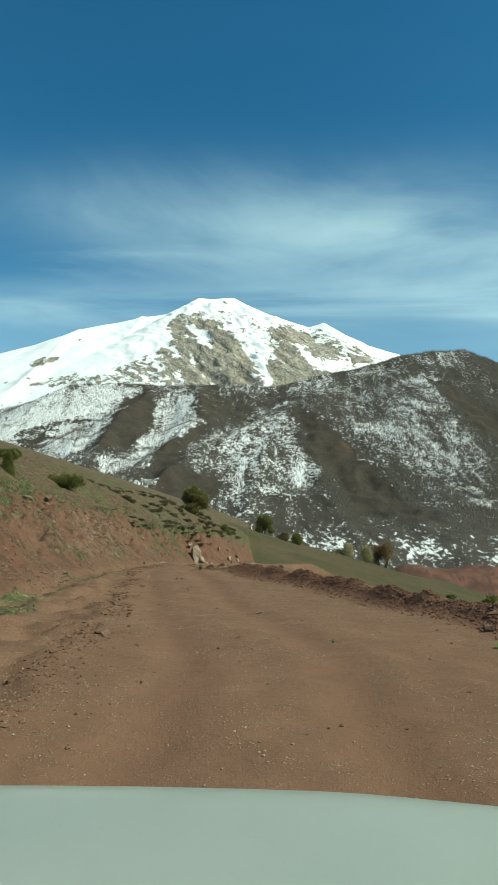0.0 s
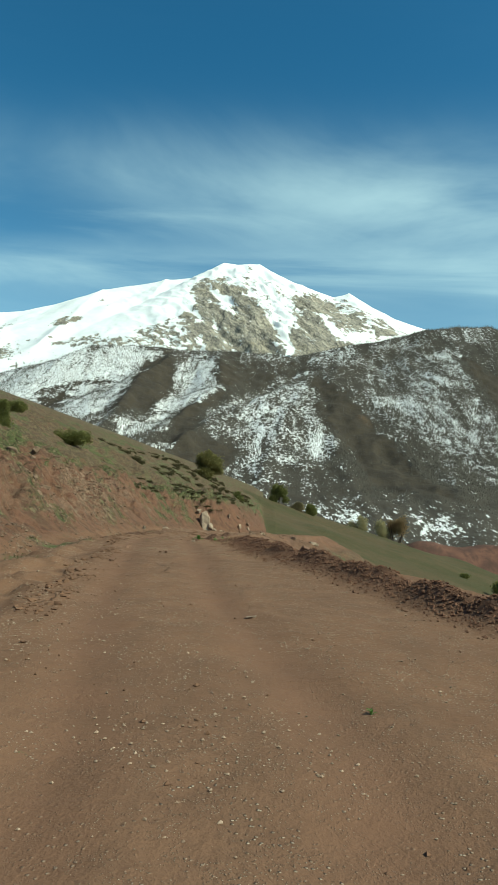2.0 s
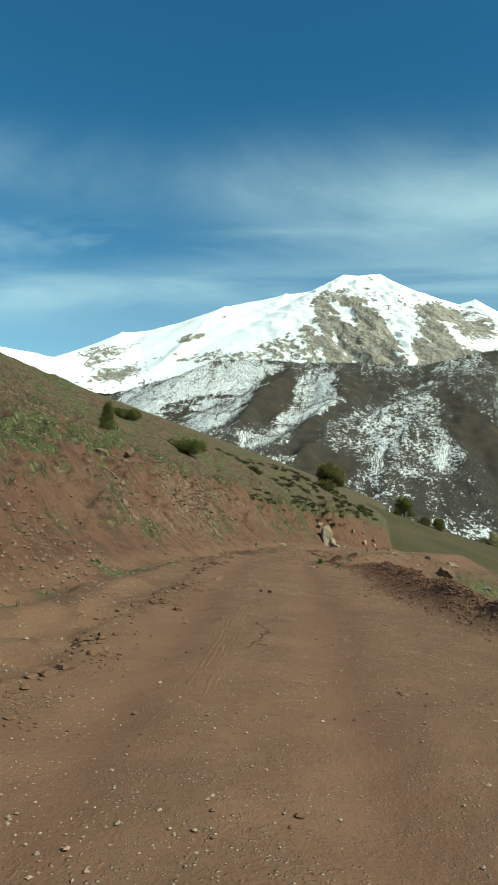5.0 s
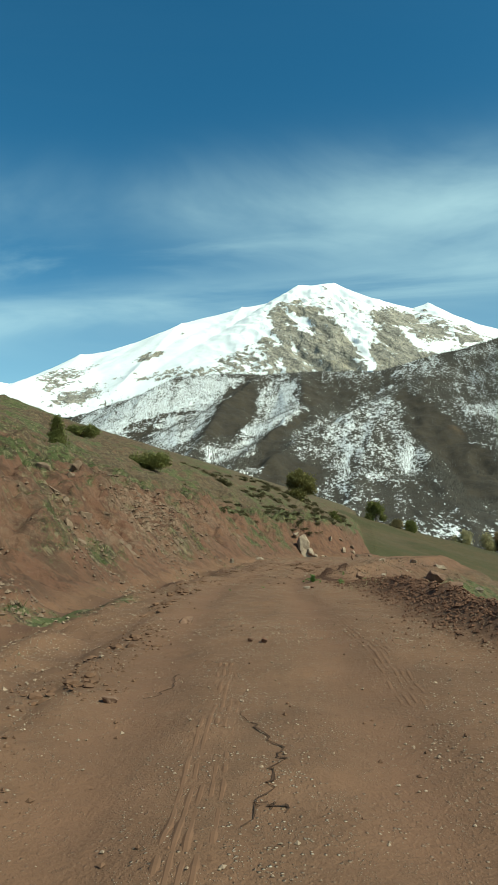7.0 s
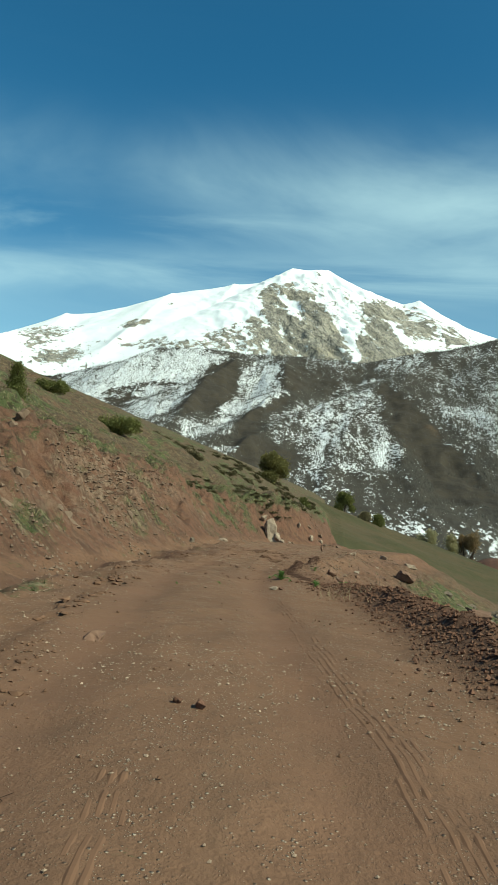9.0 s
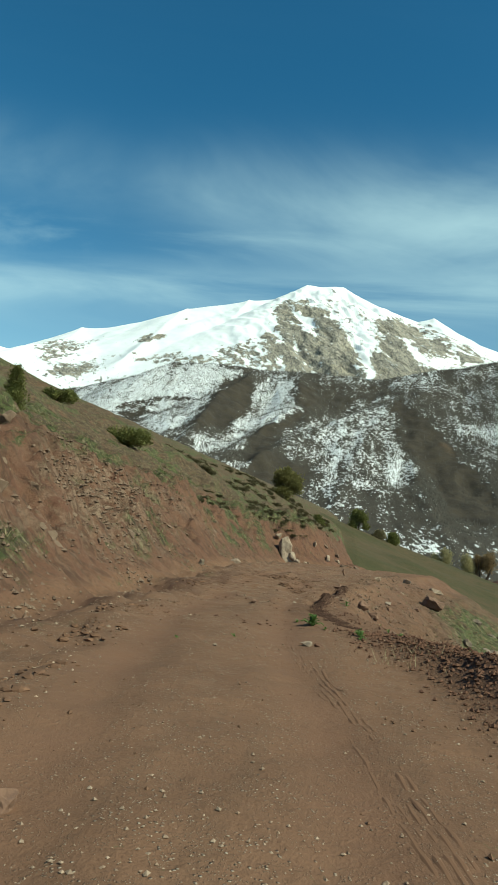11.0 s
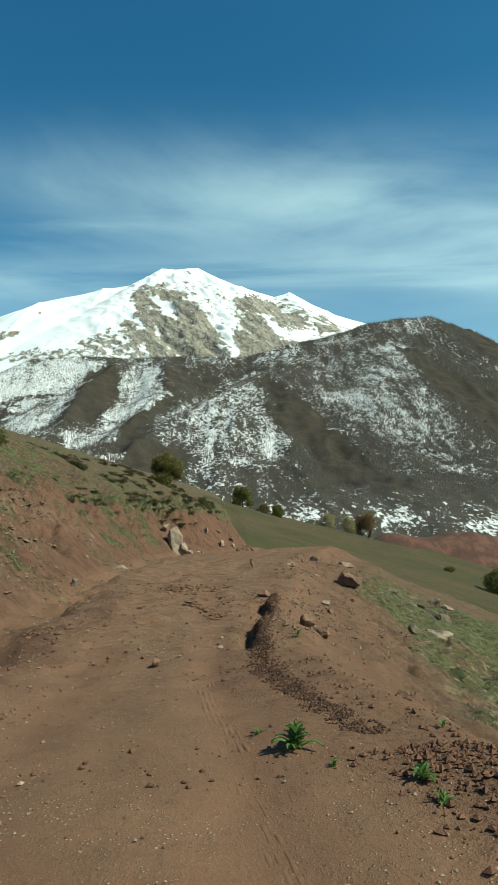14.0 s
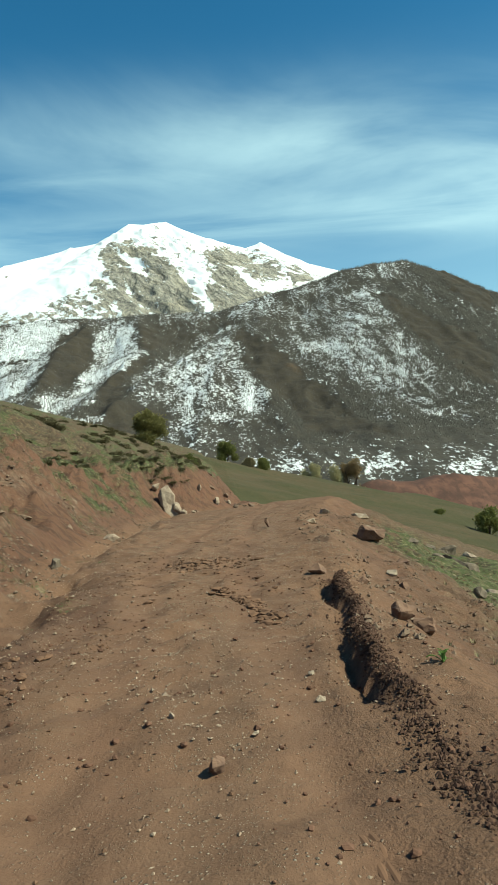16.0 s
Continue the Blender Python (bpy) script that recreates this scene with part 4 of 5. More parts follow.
# ---- boulders and stones, placed one by one ----
G = "grey weathered limestone boulder lying on the grassy slope"
R = "red-brown broken mudstone block on the road's edge"
P = "pale angular stone lying on the dirt road"
STONES = [
    (1, -1.5, 37.4, 0.34, 0.28, 0.24, M_REDROCK, R, 0.2), (2, 0.0, 38.8, 0.26, 0.22, 0.17, M_PALEROCK, P, 0.2),
    (3, 0.0, 38.1, 0.19, 0.18, 0.14, M_REDROCK, R, 0.2), (4, 1.2, 42.2, 0.42, 0.34, 0.2, M_REDROCK, R, 0.25),
    (5, -0.95, 36.8, 0.26, 0.2, 0.16, M_REDROCK, R, 0.25), (6, -0.9, 35.15, 0.34, 0.36, 0.34, M_REDROCK, R, 0.2), (44, -0.62, 35.2, 0.42, 0.36, 0.26, M_REDROCK, R, 0.2), (45, -0.7, 36.4, 0.15, 0.12, 0.1, M_REDROCK, R, 0.25),
    (7, 3.75, 55.5, 1.45, 0.95, 1.0, M_REDROCK, "dark red-brown boulder half sunk in the grassy slope", 0.25),
    (8, 6.9, 60.5, 0.85, 0.7, 0.65, M_ROCK, G, 0.25), (9, 7.4, 58.0, 0.9, 0.8, 0.8, M_ROCK, G, 0.3),
    (10, 8.1, 58.3, 2.0, 1.2, 1.25, M_ROCK, "long layered grey rock outcrop in the grass", 0.3),
    (11, 9.4, 59.5, 1.0, 1.0, 0.9, M_ROCK, G, 0.35), (12, 6.4, 50.0, 0.55, 0.5, 0.75, M_ROCK, G, 0.25),
    (13, 6.9, 49.6, 0.62, 0.6, 0.68, M_ROCK, G, 0.25), (14, 4.3, 44.3, 1.25, 0.95, 0.9, M_PALEROCK, "big pale boulder on the grassy slope", 0.3),
    (15, 5.4, 45.8, 0.6, 0.5, 0.6, M_ROCK, G, 0.3), (16, 3.1, 42.8, 0.4, 0.36, 0.4, M_ROCK, G, 0.3),
    (17, -1.2, 48.6, 0.26, 0.24, 0.48, M_REDROCK, "upright red stone standing on the dirt road", 0.15),
    (18, -2.42, 31.9, 0.10, 0.08, 0.06, M_PALEROCK, P, 0.2), (19, -2.4, 32.4, 0.07, 0.06, 0.05, M_PALEROCK, P, 0.2),
    (20, -2.9, 31.4, 0.08, 0.06, 0.04, M_PALEROCK, P, 0.25), (21, -3.44, 31.8, 0.07, 0.06, 0.06, M_PALEROCK, P, 0.2),
    (22, -6.3, 41.7, 0.36, 0.32, 0.3, M_ROCK, "greenish grey stone at the foot of the bank", 0.25),
    (23, -6.3, 50.2, 0.62, 0.5, 0.36, M_PALEROCK, "pale stone at the foot of the bank", 0.25),
    (24, 0.3, 49.4, 0.42, 0.36, 0.3, M_PALEROCK, P, 0.25), (25, 1.8, 53.0, 0.36, 0.3, 0.24, M_PALEROCK, P, 0.25),
    (26, 2.8, 61.5, 0.8, 0.6, 0.45, M_PALEROCK, P, 0.3), (27, -1.92, 25.8, 0.19, 0.13, 0.09, M_PALEROCK, P, 0.2), (43, -1.8, 25.66, 0.12, 0.1, 0.08, M_CLOD, "dark clod of damp earth on the road", 0.2),
    (28, -1.98, 19.0, 0.07, 0.06, 0.06, M_CLOD, "dark clod of damp earth on the road", 0.2),
    (29, -1.84, 18.95, 0.08, 0.07, 0.07, M_CLOD, "dark clod of damp earth on the road", 0.2),
    (30, 2.95, 8.6, 0.2, 0.17, 0.14, M_REDROCK, "red stone sitting in the dark earth berm", 0.25),
    (31, -3.16, 31.0, 0.16, 0.13, 0.13, M_REDROCK, P, 0.2), (32, -1.75, 8.5, 0.17, 0.13, 0.11, M_REDROCK, R, 0.25),
    (46, 0.19, 11.34, 0.16, 0.11, 0.05, M_PALEROCK, P, 0.3), (33, 0.35, 22.3, 0.32, 0.26, 0.2, M_REDROCK, R, 0.3), (34, 3.3, 9.4, 0.2, 0.18, 0.14, M_REDROCK, R, 0.3),
    (35, -2.6, 16.9, 0.13, 0.11, 0.1, M_REDROCK, R, 0.25), (36, -3.0, 20.6, 0.22, 0.18, 0.16, M_REDROCK, R, 0.25),
    (37, 11.2, 64.0, 1.2, 1.0, 0.9, M_PALEROCK, G, 0.35), (38, 12.2, 71.0, 2.4, 1.3, 1.3, M_ROCK, G, 0.35),
    (39, 9.8, 66.5, 0.8, 0.7, 0.6, M_ROCK, G, 0.35), (40, 14.0, 69.0, 1.0, 0.8, 0.7, M_ROCK, G, 0.35),
    (41, 3.9, 57.0, 0.9, 0.7, 0.5, M_PALEROCK, G, 0.35), (42, 4.6, 61.0, 1.0, 0.7, 0.6, M_PALEROCK, G, 0.35),
]
for seed, x, y, sx, sy, sz, mat, label, sunk in STONES:
    boulder(seed, x, y, sx, sy, sz, mat, label, sunk, turn=seed * 47.0, tilt=(seed * 13) % 17 - 8)

# the pale slab that stands out of the cut bank at the bend, with its smaller neighbours
for seed, x, y, sx, sy, sz, turn, tilt in ((61, -5.5, 73.1, 1.25, 1.3, 3.3, 20, -15), (62, -4.9, 72.9, 0.75, 0.8, 1.6, 60, -12), (63, -5.9, 73.6, 0.85, 0.8, 0.9, 5, -10), (68, -6.35, 74.3, 0.75, 0.7, 0.6, 75, 5), (70, -4.5, 72.6, 0.5, 0.5, 0.6, 30, -5), (71, -3.9, 73.1, 0.42, 0.4, 0.3, 80, 0),
                                           (64, -3.4, 77.8, 0.5, 0.6, 0.7, 40, 5), (65, -2.2, 77.9, 0.4, 0.5, 0.9, 80, 9), (66, -1.3, 79.0, 0.4, 0.4, 0.6, 10, 5)):
    ob = part("bank_outcrop", rock_mesh(seed, sx, sy, sz, points=16), M_PALEROCK)
    ob.matrix_world = pose(x, y, height(x, y) + sz * 0.18, tilt * 0.4, tilt, turn * 0.3)
    tagged(ob, "pale fractured rock slab standing out of the red bank", "rock outcrop", "outcrops in the bank")
# outcrops in the near bank
for k, (x, y, s) in enumerate(((-9.7, 33.2, 0.9), (-9.9, 33.0, 0.6), (-9.2, 33.8, 0.5), (-8.3, 29.0, 0.55), (-7.1, 30.4, 0.5), (-7.0, 29.5, 0.35), (-7.8, 34.9, 0.7),
                               (-8.0, 36.0, 0.5), (-8.6, 45.1, 0.8), (-7.4, 42.0, 0.5), (-7.2, 38.5, 0.45), (-8.4, 39.5, 0.6), (-7.6, 32.6, 0.4), (-8.9, 31.5, 0.5),
                               (-7.3, 48.5, 0.6), (-8.0, 52.5, 0.7), (-7.0, 55.5, 0.5), (-7.5, 61.0, 0.7))):
    ob = part("bank_outcrop", rock_mesh(100 + k, s * 0.6, s * 0.55, s * 0.7, points=14, worn=0.03), M_BANKSTONE)
    ob.matrix_world = pose(x, y, height(x, y) - s * 0.16, 15, -25, k * 71)
    tagged(ob, "pale fractured rock jutting from the earth bank", "rock outcrop", "outcrops in the bank")


# broken ribs of the same rock, bedded slantwise across the bank
rs5 = random.Random(31)
for k in range(92):
    y = rs5.uniform(27, 62) if k < 64 else rs5.uniform(75, 84)
    x = float(toe_x(np.array(y))) - rs5.uniform(1.1, 4.6) if k < 64 else rs5.uniform(-7.0, 0.5)
    s = rs5.uniform(0.16, 0.55) * (1.0 if k < 64 else 1.5)
    ob = part("bank_outcrop", rock_mesh(200 + k, s * rs5.uniform(0.8, 1.7), s * 0.5, s * rs5.uniform(0.5, 0.9), points=13, worn=0.03), M_BANKSTONE)
    ob.matrix_world = pose(x, y, height(x, y) - s * 0.10, rs5.uniform(0, 25), rs5.uniform(15, 45), rs5.uniform(-60, 10))
    tagged(ob, "pale fractured rock jutting from the earth bank", "rock outcrop", "outcrops in the bank")


# ---- loose gravel and clods, too many to count ----
def scatter(name, x, y, size, mat, label, category, seed, sink=0.3, squash=0.7, fine=False):
    """Small broken stones, eight-faced and uneven, as one object."""
    rs = np.random.RandomState(seed)
    n = len(x)
    z, _ = heights(x, y)
    if fine:
        base = np.array([[1, 0, 0], [-1, 0, 0], [0, 1, 0], [0, -1, 0], [0, 0, 1], [0, 0, -1]], float)
        f = np.array([[0, 2, 4], [2, 1, 4], [1, 3, 4], [3, 0, 4], [2, 0, 5], [1, 2, 5], [3, 1, 5], [0, 3, 5]])
    else:
        g = 0.618
        base = np.array([[-g, 1, 0], [g, 1, 0], [-g, -1, 0], [g, -1, 0], [0, -g, 1], [0, g, 1], [0, -g, -1], [0, g, -1], [1, 0, -g], [1, 0, g], [-1, 0, -g], [-1, 0, g]])
        f = np.array([[0, 11, 5], [0, 5, 1], [0, 1, 7], [0, 7, 10], [0, 10, 11], [1, 5, 9], [5, 11, 4], [11, 10, 2], [10, 7, 6], [7, 1, 8],
                      [3, 9, 4], [3, 4, 2], [3, 2, 6], [3, 6, 8], [3, 8, 9], [4, 9, 5], [2, 4, 11], [6, 2, 10], [8, 6, 7], [9, 8, 1]])
    m = len(base)
    v = base[None] * (0.7 + 0.45 * rs.rand(n, m, 1)) + (rs.rand(n, m, 3) - 0.5) * 0.35
    a = rs.rand(n) * 6.283
    c, s = np.cos(a)[:, None], np.sin(a)[:, None]
    long = 0.75 + 0.6 * rs.rand(n, 1)
    vx, vy = v[..., 0] * long, v[..., 1]
    half = size[:, None] / 2
    px = x[:, None] + (vx * c - vy * s) * half
    py = y[:, None] + (vx * s + vy * c) * half
    pz = z[:, None] + (v[..., 2] * squash + (1 - 2 * sink) * squash) * half
    faces = (np.arange(n)[:, None, None] * m + f[None]).reshape(-1, 3)
    me = raw_mesh(name, np.stack([px, py, pz], -1).reshape(-1, 3).tolist(), faces.tolist(), mat)
    return tagged(new(name, me), label, category, kind="stuff")


rs = np.random.RandomState(77)


def strewn(n, y0, y1, near=1.6):
    return y0 + (y1 - y0) * rs.rand(n) ** near


# gravel on the carriageway: thin in the wheel tracks, thick along the sides
n = 110000
gy = strewn(n, 2.6, 60, 1.2)
gx = toe_x(gy) + 0.2 + (foot_x(gy) + 0.5 - toe_x(gy)) * rs.rand(n)
track = np.minimum(np.abs(gx - lane_x(gy) - 0.75), np.abs(gx - lane_x(gy) + 0.75))
clump = fbm(gx, gy, 1.8, 4, 501)
keep = rs.rand(n) < np.clip(0.10 + 0.30 * smooth(track, 0.15, 0.9) + 1.1 * smooth(clump, 0.02, 0.3) , 0, 1) * (1 - 0.6 * smooth(gy, 17, 24) + 0.9 * smooth(gy, 28, 32))
gx, gy = gx[keep], gy[keep]
scatter("road_gravel", gx, gy, 0.007 + 0.020 * rs.rand(len(gx)) ** 4 + 0.00010 * gy, M_PEBBLE, "small pale and reddish gravel strewn over the dirt road", "gravel", 1, fine=True)
# clods in the berm and the gully
n = 30000
gy = 1.0 + 26.5 * rs.rand(n)
gx = foot_x(gy) + 0.45 + rs.randn(n) * 0.30
n2 = 11000
hy = 36.8 - 9.0 * rs.rand(n2) ** 1.5
hx = foot_x(hy) + 0.18 + rs.randn(n2) * 0.085
n3 = 700
ky = 22 + 9.0 * rs.rand(n3)
kx = foot_x(ky) + 0.4 + np.abs(rs.randn(n3)) * 0.6
gx, gy = np.r_[gx, kx], np.r_[gy, ky]
scatter("earth_clods", gx, gy, 0.013 + 0.050 * rs.rand(len(gx)) ** 4, M_CLOD, "dark crumbled clods of damp earth along the road's edge", "earth clods", 2, 0.25, 0.8, fine=True)
scatter("earth_clods", hx, hy, 0.010 + 0.030 * rs.rand(n2) ** 3, M_HEAP, "dark damp crumbs heaped along the gully", "earth clods", 21, 0.25, 0.8, fine=True)
n = 6000
gy = 36 + 4.5 * rs.randn(n)
gx = toe_x(gy) + 0.9 + rs.randn(n) * 0.45
_, cov = heights(gx, gy)
keep = rs.rand(n) < smooth(cov["damp"], 0.3, 0.7)
scatter("earth_clods", gx[keep], gy[keep], 0.009 + 0.028 * rs.rand(keep.sum()) ** 4, M_CLOD, "dark clods of churned damp earth below the bank", "earth clods", 22, 0.3, 0.7, fine=True)
# rubble along the ditch, under the bank and on the rough stretch ahead
n = 5200
gy = strewn(n, 4, 70, 1.2)
gx = toe_x(gy) + 0.2 + np.abs(rs.randn(n)) * 1.1 - 0.5 * rs.rand(n)
scatter("bank_rubble", gx, gy, 0.008 + 0.05 * rs.rand(n) ** 8 + 0.0003 * gy, M_PEBBLE, "crumbled stones and earth below the cut bank", "rubble", 3, fine=True)
# crumbled crust along the uphill rim of the driven surface
n = 15000
gy = strewn(n, 3, 48, 1.2)
gx = np.interp(gy, [0, 6, 11, 14, 18, 27, 40, 70], [-1.9, -2.0, -2.35, -2.6, -3.2, -4.4, -4.6, -4.4]) + 0.10 + rs.randn(n) * 0.24
keep = rs.rand(n) < smooth(fbm(gx, gy, 0.9, 4, 515, 0.6), 0.0, 0.22)
scatter("soil_crumbs", gx[keep], gy[keep], 0.008 + 0.034 * rs.rand(keep.sum()) ** 4, M_CRUMB, "crumbs and lumps of broken red soil crust on the road", "soil crumbs", 14, 0.35, 0.75, fine=True)
n = 9000
gy = strewn(n, 3, 40, 1.2)
gx = toe_x(gy) + 0.8 + (foot_x(gy) - 0.3 - toe_x(gy)) * rs.rand(n)
keep = rs.rand(n) < smooth(fbm(gx, gy, 0.7, 4, 517, 0.6), 0.1, 0.3)
scatter("soil_crumbs", gx[keep], gy[keep], 0.008 + 0.03 * rs.rand(keep.sum()) ** 4, M_CRUMB, "small crumbs of dry red soil on the road", "soil crumbs", 15, 0.3, 0.8, fine=True)
n = 5200
gy = 27 + 36 * rs.rand(n)
gx = toe_x(gy) + 1 + (foot_x(gy) - toe_x(gy)) * rs.rand(n)
keep = rs.rand(n) < smooth(fbm(gx, gy, 2.4, 4, 511), -0.05, 0.25)
scatter("broken_ground", gx[keep], gy[keep], 0.014 + 0.036 * rs.rand(keep.sum()) ** 4, M_CLOD, "broken clods and stones on the rough stretch of road", "rubble", 4)
# plates of broken crust along the uphill rim and along the low ledges further on
n = 1000
gy = strewn(n, 4.5, 34, 1.1)
gx = np.interp(gy, [5, 7, 9, 12, 15.4, 17, 19, 23, 27, 34], [-1.85, -1.85, -1.88, -2.3, -2.87, -3.0, -3.2, -3.9, -4.6, -4.9]) + rs.randn(n) * 0.16
keep = rs.rand(n) < smooth(fbm(gx, gy, 1.3, 3, 541, 0.6), -0.12, 0.15)
scatter("crust_plates", gx[keep], gy[keep], 0.025 + 0.085 * rs.rand(keep.sum()) ** 3, M_CRUMB, "broken plates of dried red soil crust beside the road", "soil crust", 23, 0.30, 0.5)
n = 12000
gy = 33 + 35 * rs.rand(n)
gx = foot_x(gy) + 0.2 + 4.2 * rs.rand(n)
keep = rs.rand(n) < smooth(fbm(gx, gy, 2.2, 4, 547), -0.2, 0.2)
scatter("shoulder_stones", gx[keep], gy[keep], 0.016 + 0.10 * rs.rand(keep.sum()) ** 4, M_BANKSTONE, "stones and lumps of soil on the road's stony shoulder", "stones", 25, 0.35, 0.8, fine=True)
t = rs.rand(1100)
ly = np.r_[36.94 - 2.6 * t[:400], 40.2 + 0.5 * rs.randn(300), 34.5 + 9 * t[700:]]
lx = np.r_[np.interp(ly[:400], [34.4, 35.4, 36.4, 37], [-2.48, -2.59, -2.74, -3.15]), -3.2 + 0.45 * rs.randn(300), -3.6 + 1.1 * rs.randn(400)]
keep = np.r_[np.ones(700, dtype=bool), rs.rand(400) < smooth(fbm(lx[700:], ly[700:], 1.2, 3, 543, 0.6), 0.0, 0.2)]
scatter("crust_plates", lx[keep] + rs.randn(keep.sum()) * 0.05, ly[keep] + rs.randn(keep.sum()) * 0.06, 0.025 + 0.10 * rs.rand(keep.sum()) ** 3, M_CRUMB, "broken clods along the low ledges in the road", "soil crust", 24, 0.30, 0.5)
# stones on the bank and on the downhill slope
n = 64000
gy = strewn(n, 10, 82, 1.1)
gx = toe_x(gy) + 0.1 - 6.0 * rs.rand(n) ** 1.3
keep = rs.rand(n) < smooth(fbm(gx, gy, 3.0, 4, 521), -0.12, 0.25)
scatter("bank_stones", gx[keep], gy[keep], 0.016 + 0.10 * rs.rand(keep.sum()) ** 5, M_BANKSTONE, "pale stones weathering out of the earth bank", "stones", 5, 0.45, 0.9, fine=True)
n = 14000
gy = strewn(n, 16, 60, 1.1)
gx = foot_x(gy) + 0.7 + 5.5 * rs.rand(n)
keep = rs.rand(n) < smooth(fbm(gx, gy, 1.2, 4, 527, 0.6), 0.0, 0.25)
scatter("soil_crumbs", gx[keep], gy[keep], 0.012 + 0.07 * rs.rand(keep.sum()) ** 5, M_CRUMB, "crumbled lumps of red soil on the downhill slope", "soil crumbs", 17, 0.35, 0.8, fine=True)
n = 16000
gy = 39 + 9.0 * rs.randn(n)
gx = toe_x(gy) - 2.8 + 1.3 * rs.randn(n)
_, cov = heights(gx, gy)
keep = rs.rand(n) < smooth(cov["scree"], 0.2, 0.7)
scatter("scree", gx[keep], gy[keep], 0.026 + 0.15 * rs.rand(keep.sum()) ** 4, M_BANKSTONE, "pale broken scree weathering out of the bank", "scree", 16, 0.45, 0.7, fine=True)
n = 2400
gy = strewn(n, 16, 84, 0.9)
gx = foot_x(gy) + 0.8 + 14 * rs.rand(n) ** 1.6
keep = rs.rand(n) < smooth(fbm(gx, gy, 4.0, 4, 531), -0.1, 0.3)
scatter("slope_stones", gx[keep], gy[keep], 0.03 + 0.11 * rs.rand(keep.sum()) ** 5, M_BANKSTONE, "scattered pale stones on the downhill slope", "stones", 6, 0.4, 0.8, fine=True)


# ---- cracks in the dried road ----
def crack(points, width, seed):
    """A narrow, jagged crack: a dark strip laid on the road as its shade, whose width wanders."""
    rs2 = random.Random(seed)
    pts = []
    for (ax, ay), (bx, by) in zip(points[:-1], points[1:]):
        for k in range(7):
            t = k / 7
            pts.append((ax + (bx - ax) * t + rs2.gauss(0, 0.018), ay + (by - ay) * t + rs2.gauss(0, 0.018)))
    bm = bmesh.new()
    last = None
    for i, (x, y) in enumerate(pts):
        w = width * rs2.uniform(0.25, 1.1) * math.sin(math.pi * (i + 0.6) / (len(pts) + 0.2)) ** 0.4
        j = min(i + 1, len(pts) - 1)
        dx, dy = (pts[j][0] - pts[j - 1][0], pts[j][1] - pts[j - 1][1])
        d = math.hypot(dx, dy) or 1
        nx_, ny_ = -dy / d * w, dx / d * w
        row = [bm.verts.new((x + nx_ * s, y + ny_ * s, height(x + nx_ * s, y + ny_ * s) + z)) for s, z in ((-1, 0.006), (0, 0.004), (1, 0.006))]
        if last:
            bm.faces.new((last[0], last[1], row[1], row[0]))
            bm.faces.new((last[1], last[2], row[2], row[1]))
        last = row
    ob = part("crack_shade_strip", bm, M_CRACK_SHADE)
    return tagged(ob, "dark jagged strip laid on the road for the shade in its cracks and ledges", "ground crack", kind="structure")


# dark brown that stands for the shade down in the cracks
M_CRACK_SHADE = plain("crack_shade", (0.055, 0.032, 0.023), (0.075, 0.044, 0.031), 12.0, 1.0, 0.05, 0)


def tread(points, seed):
    """The print of a tyre: low ribs of pressed soil that run on along a curve and break off here and there."""
    bm = bmesh.new()
    for line, side in enumerate((-0.09, -0.045, 0.0, 0.045, 0.09)):
        last = None
        for (ax, ay), (bx, by) in zip(points[:-1], points[1:]):
            d = math.hypot(bx - ax, by - ay)
            ux, uy = (bx - ax) / d, (by - ay) / d
            for k in range(int(d / 0.05)):
                t = k * 0.05
                wob = noise.noise(Vector((ax + t * 3, line * 5.1, seed))) * 0.008
                cx, cy = ax + ux * t - uy * (side + wob), ay + uy * t + ux * (side + wob)
                if noise.noise(Vector((cx * 1.3, cy * 1.3, seed + line * 0.35))) < -0.08:
                    last = None
                    continue
                z = height(cx, cy)
                h = 0.0012 + 0.0015 * noise.noise(Vector((cx * 9, cy * 9, seed)))
                row = [bm.verts.new((cx - uy * a, cy + ux * a, z + up)) for a, up in ((-0.018, -0.004), (-0.007, h), (0.007, h), (0.018, -0.004))]
                if last:
                    for i in range(3):
                        bm.faces.new((last[i], row[i], row[i + 1], last[i + 1]))
                last = row
    bmesh.ops.recalc_face_normals(bm, faces=bm.faces)
    ob = part("tyre_track", bm, M_TRACK)
    return tagged(ob, "tyre print pressed into the dried mud of the road", "tyre track", kind="structure")


M_TRACK = plain("pressed_soil", (0.130, 0.070, 0.044), (0.155, 0.084, 0.053), 5.0, 0.95, 0.1, 0)
tread([(-2.62, 30.2), (-2.40, 28.2), (-1.95, 25.0), (-1.45, 22.5), (-1.25, 21.2), (-0.85, 19.1), (-0.75, 18.3), (-0.6, 17.0)], 3)


tread([(-1.98, 18.0), (-1.89, 17.29), (-1.72, 15.94), (-1.61, 15.09), (-1.42, 13.4)], 5)


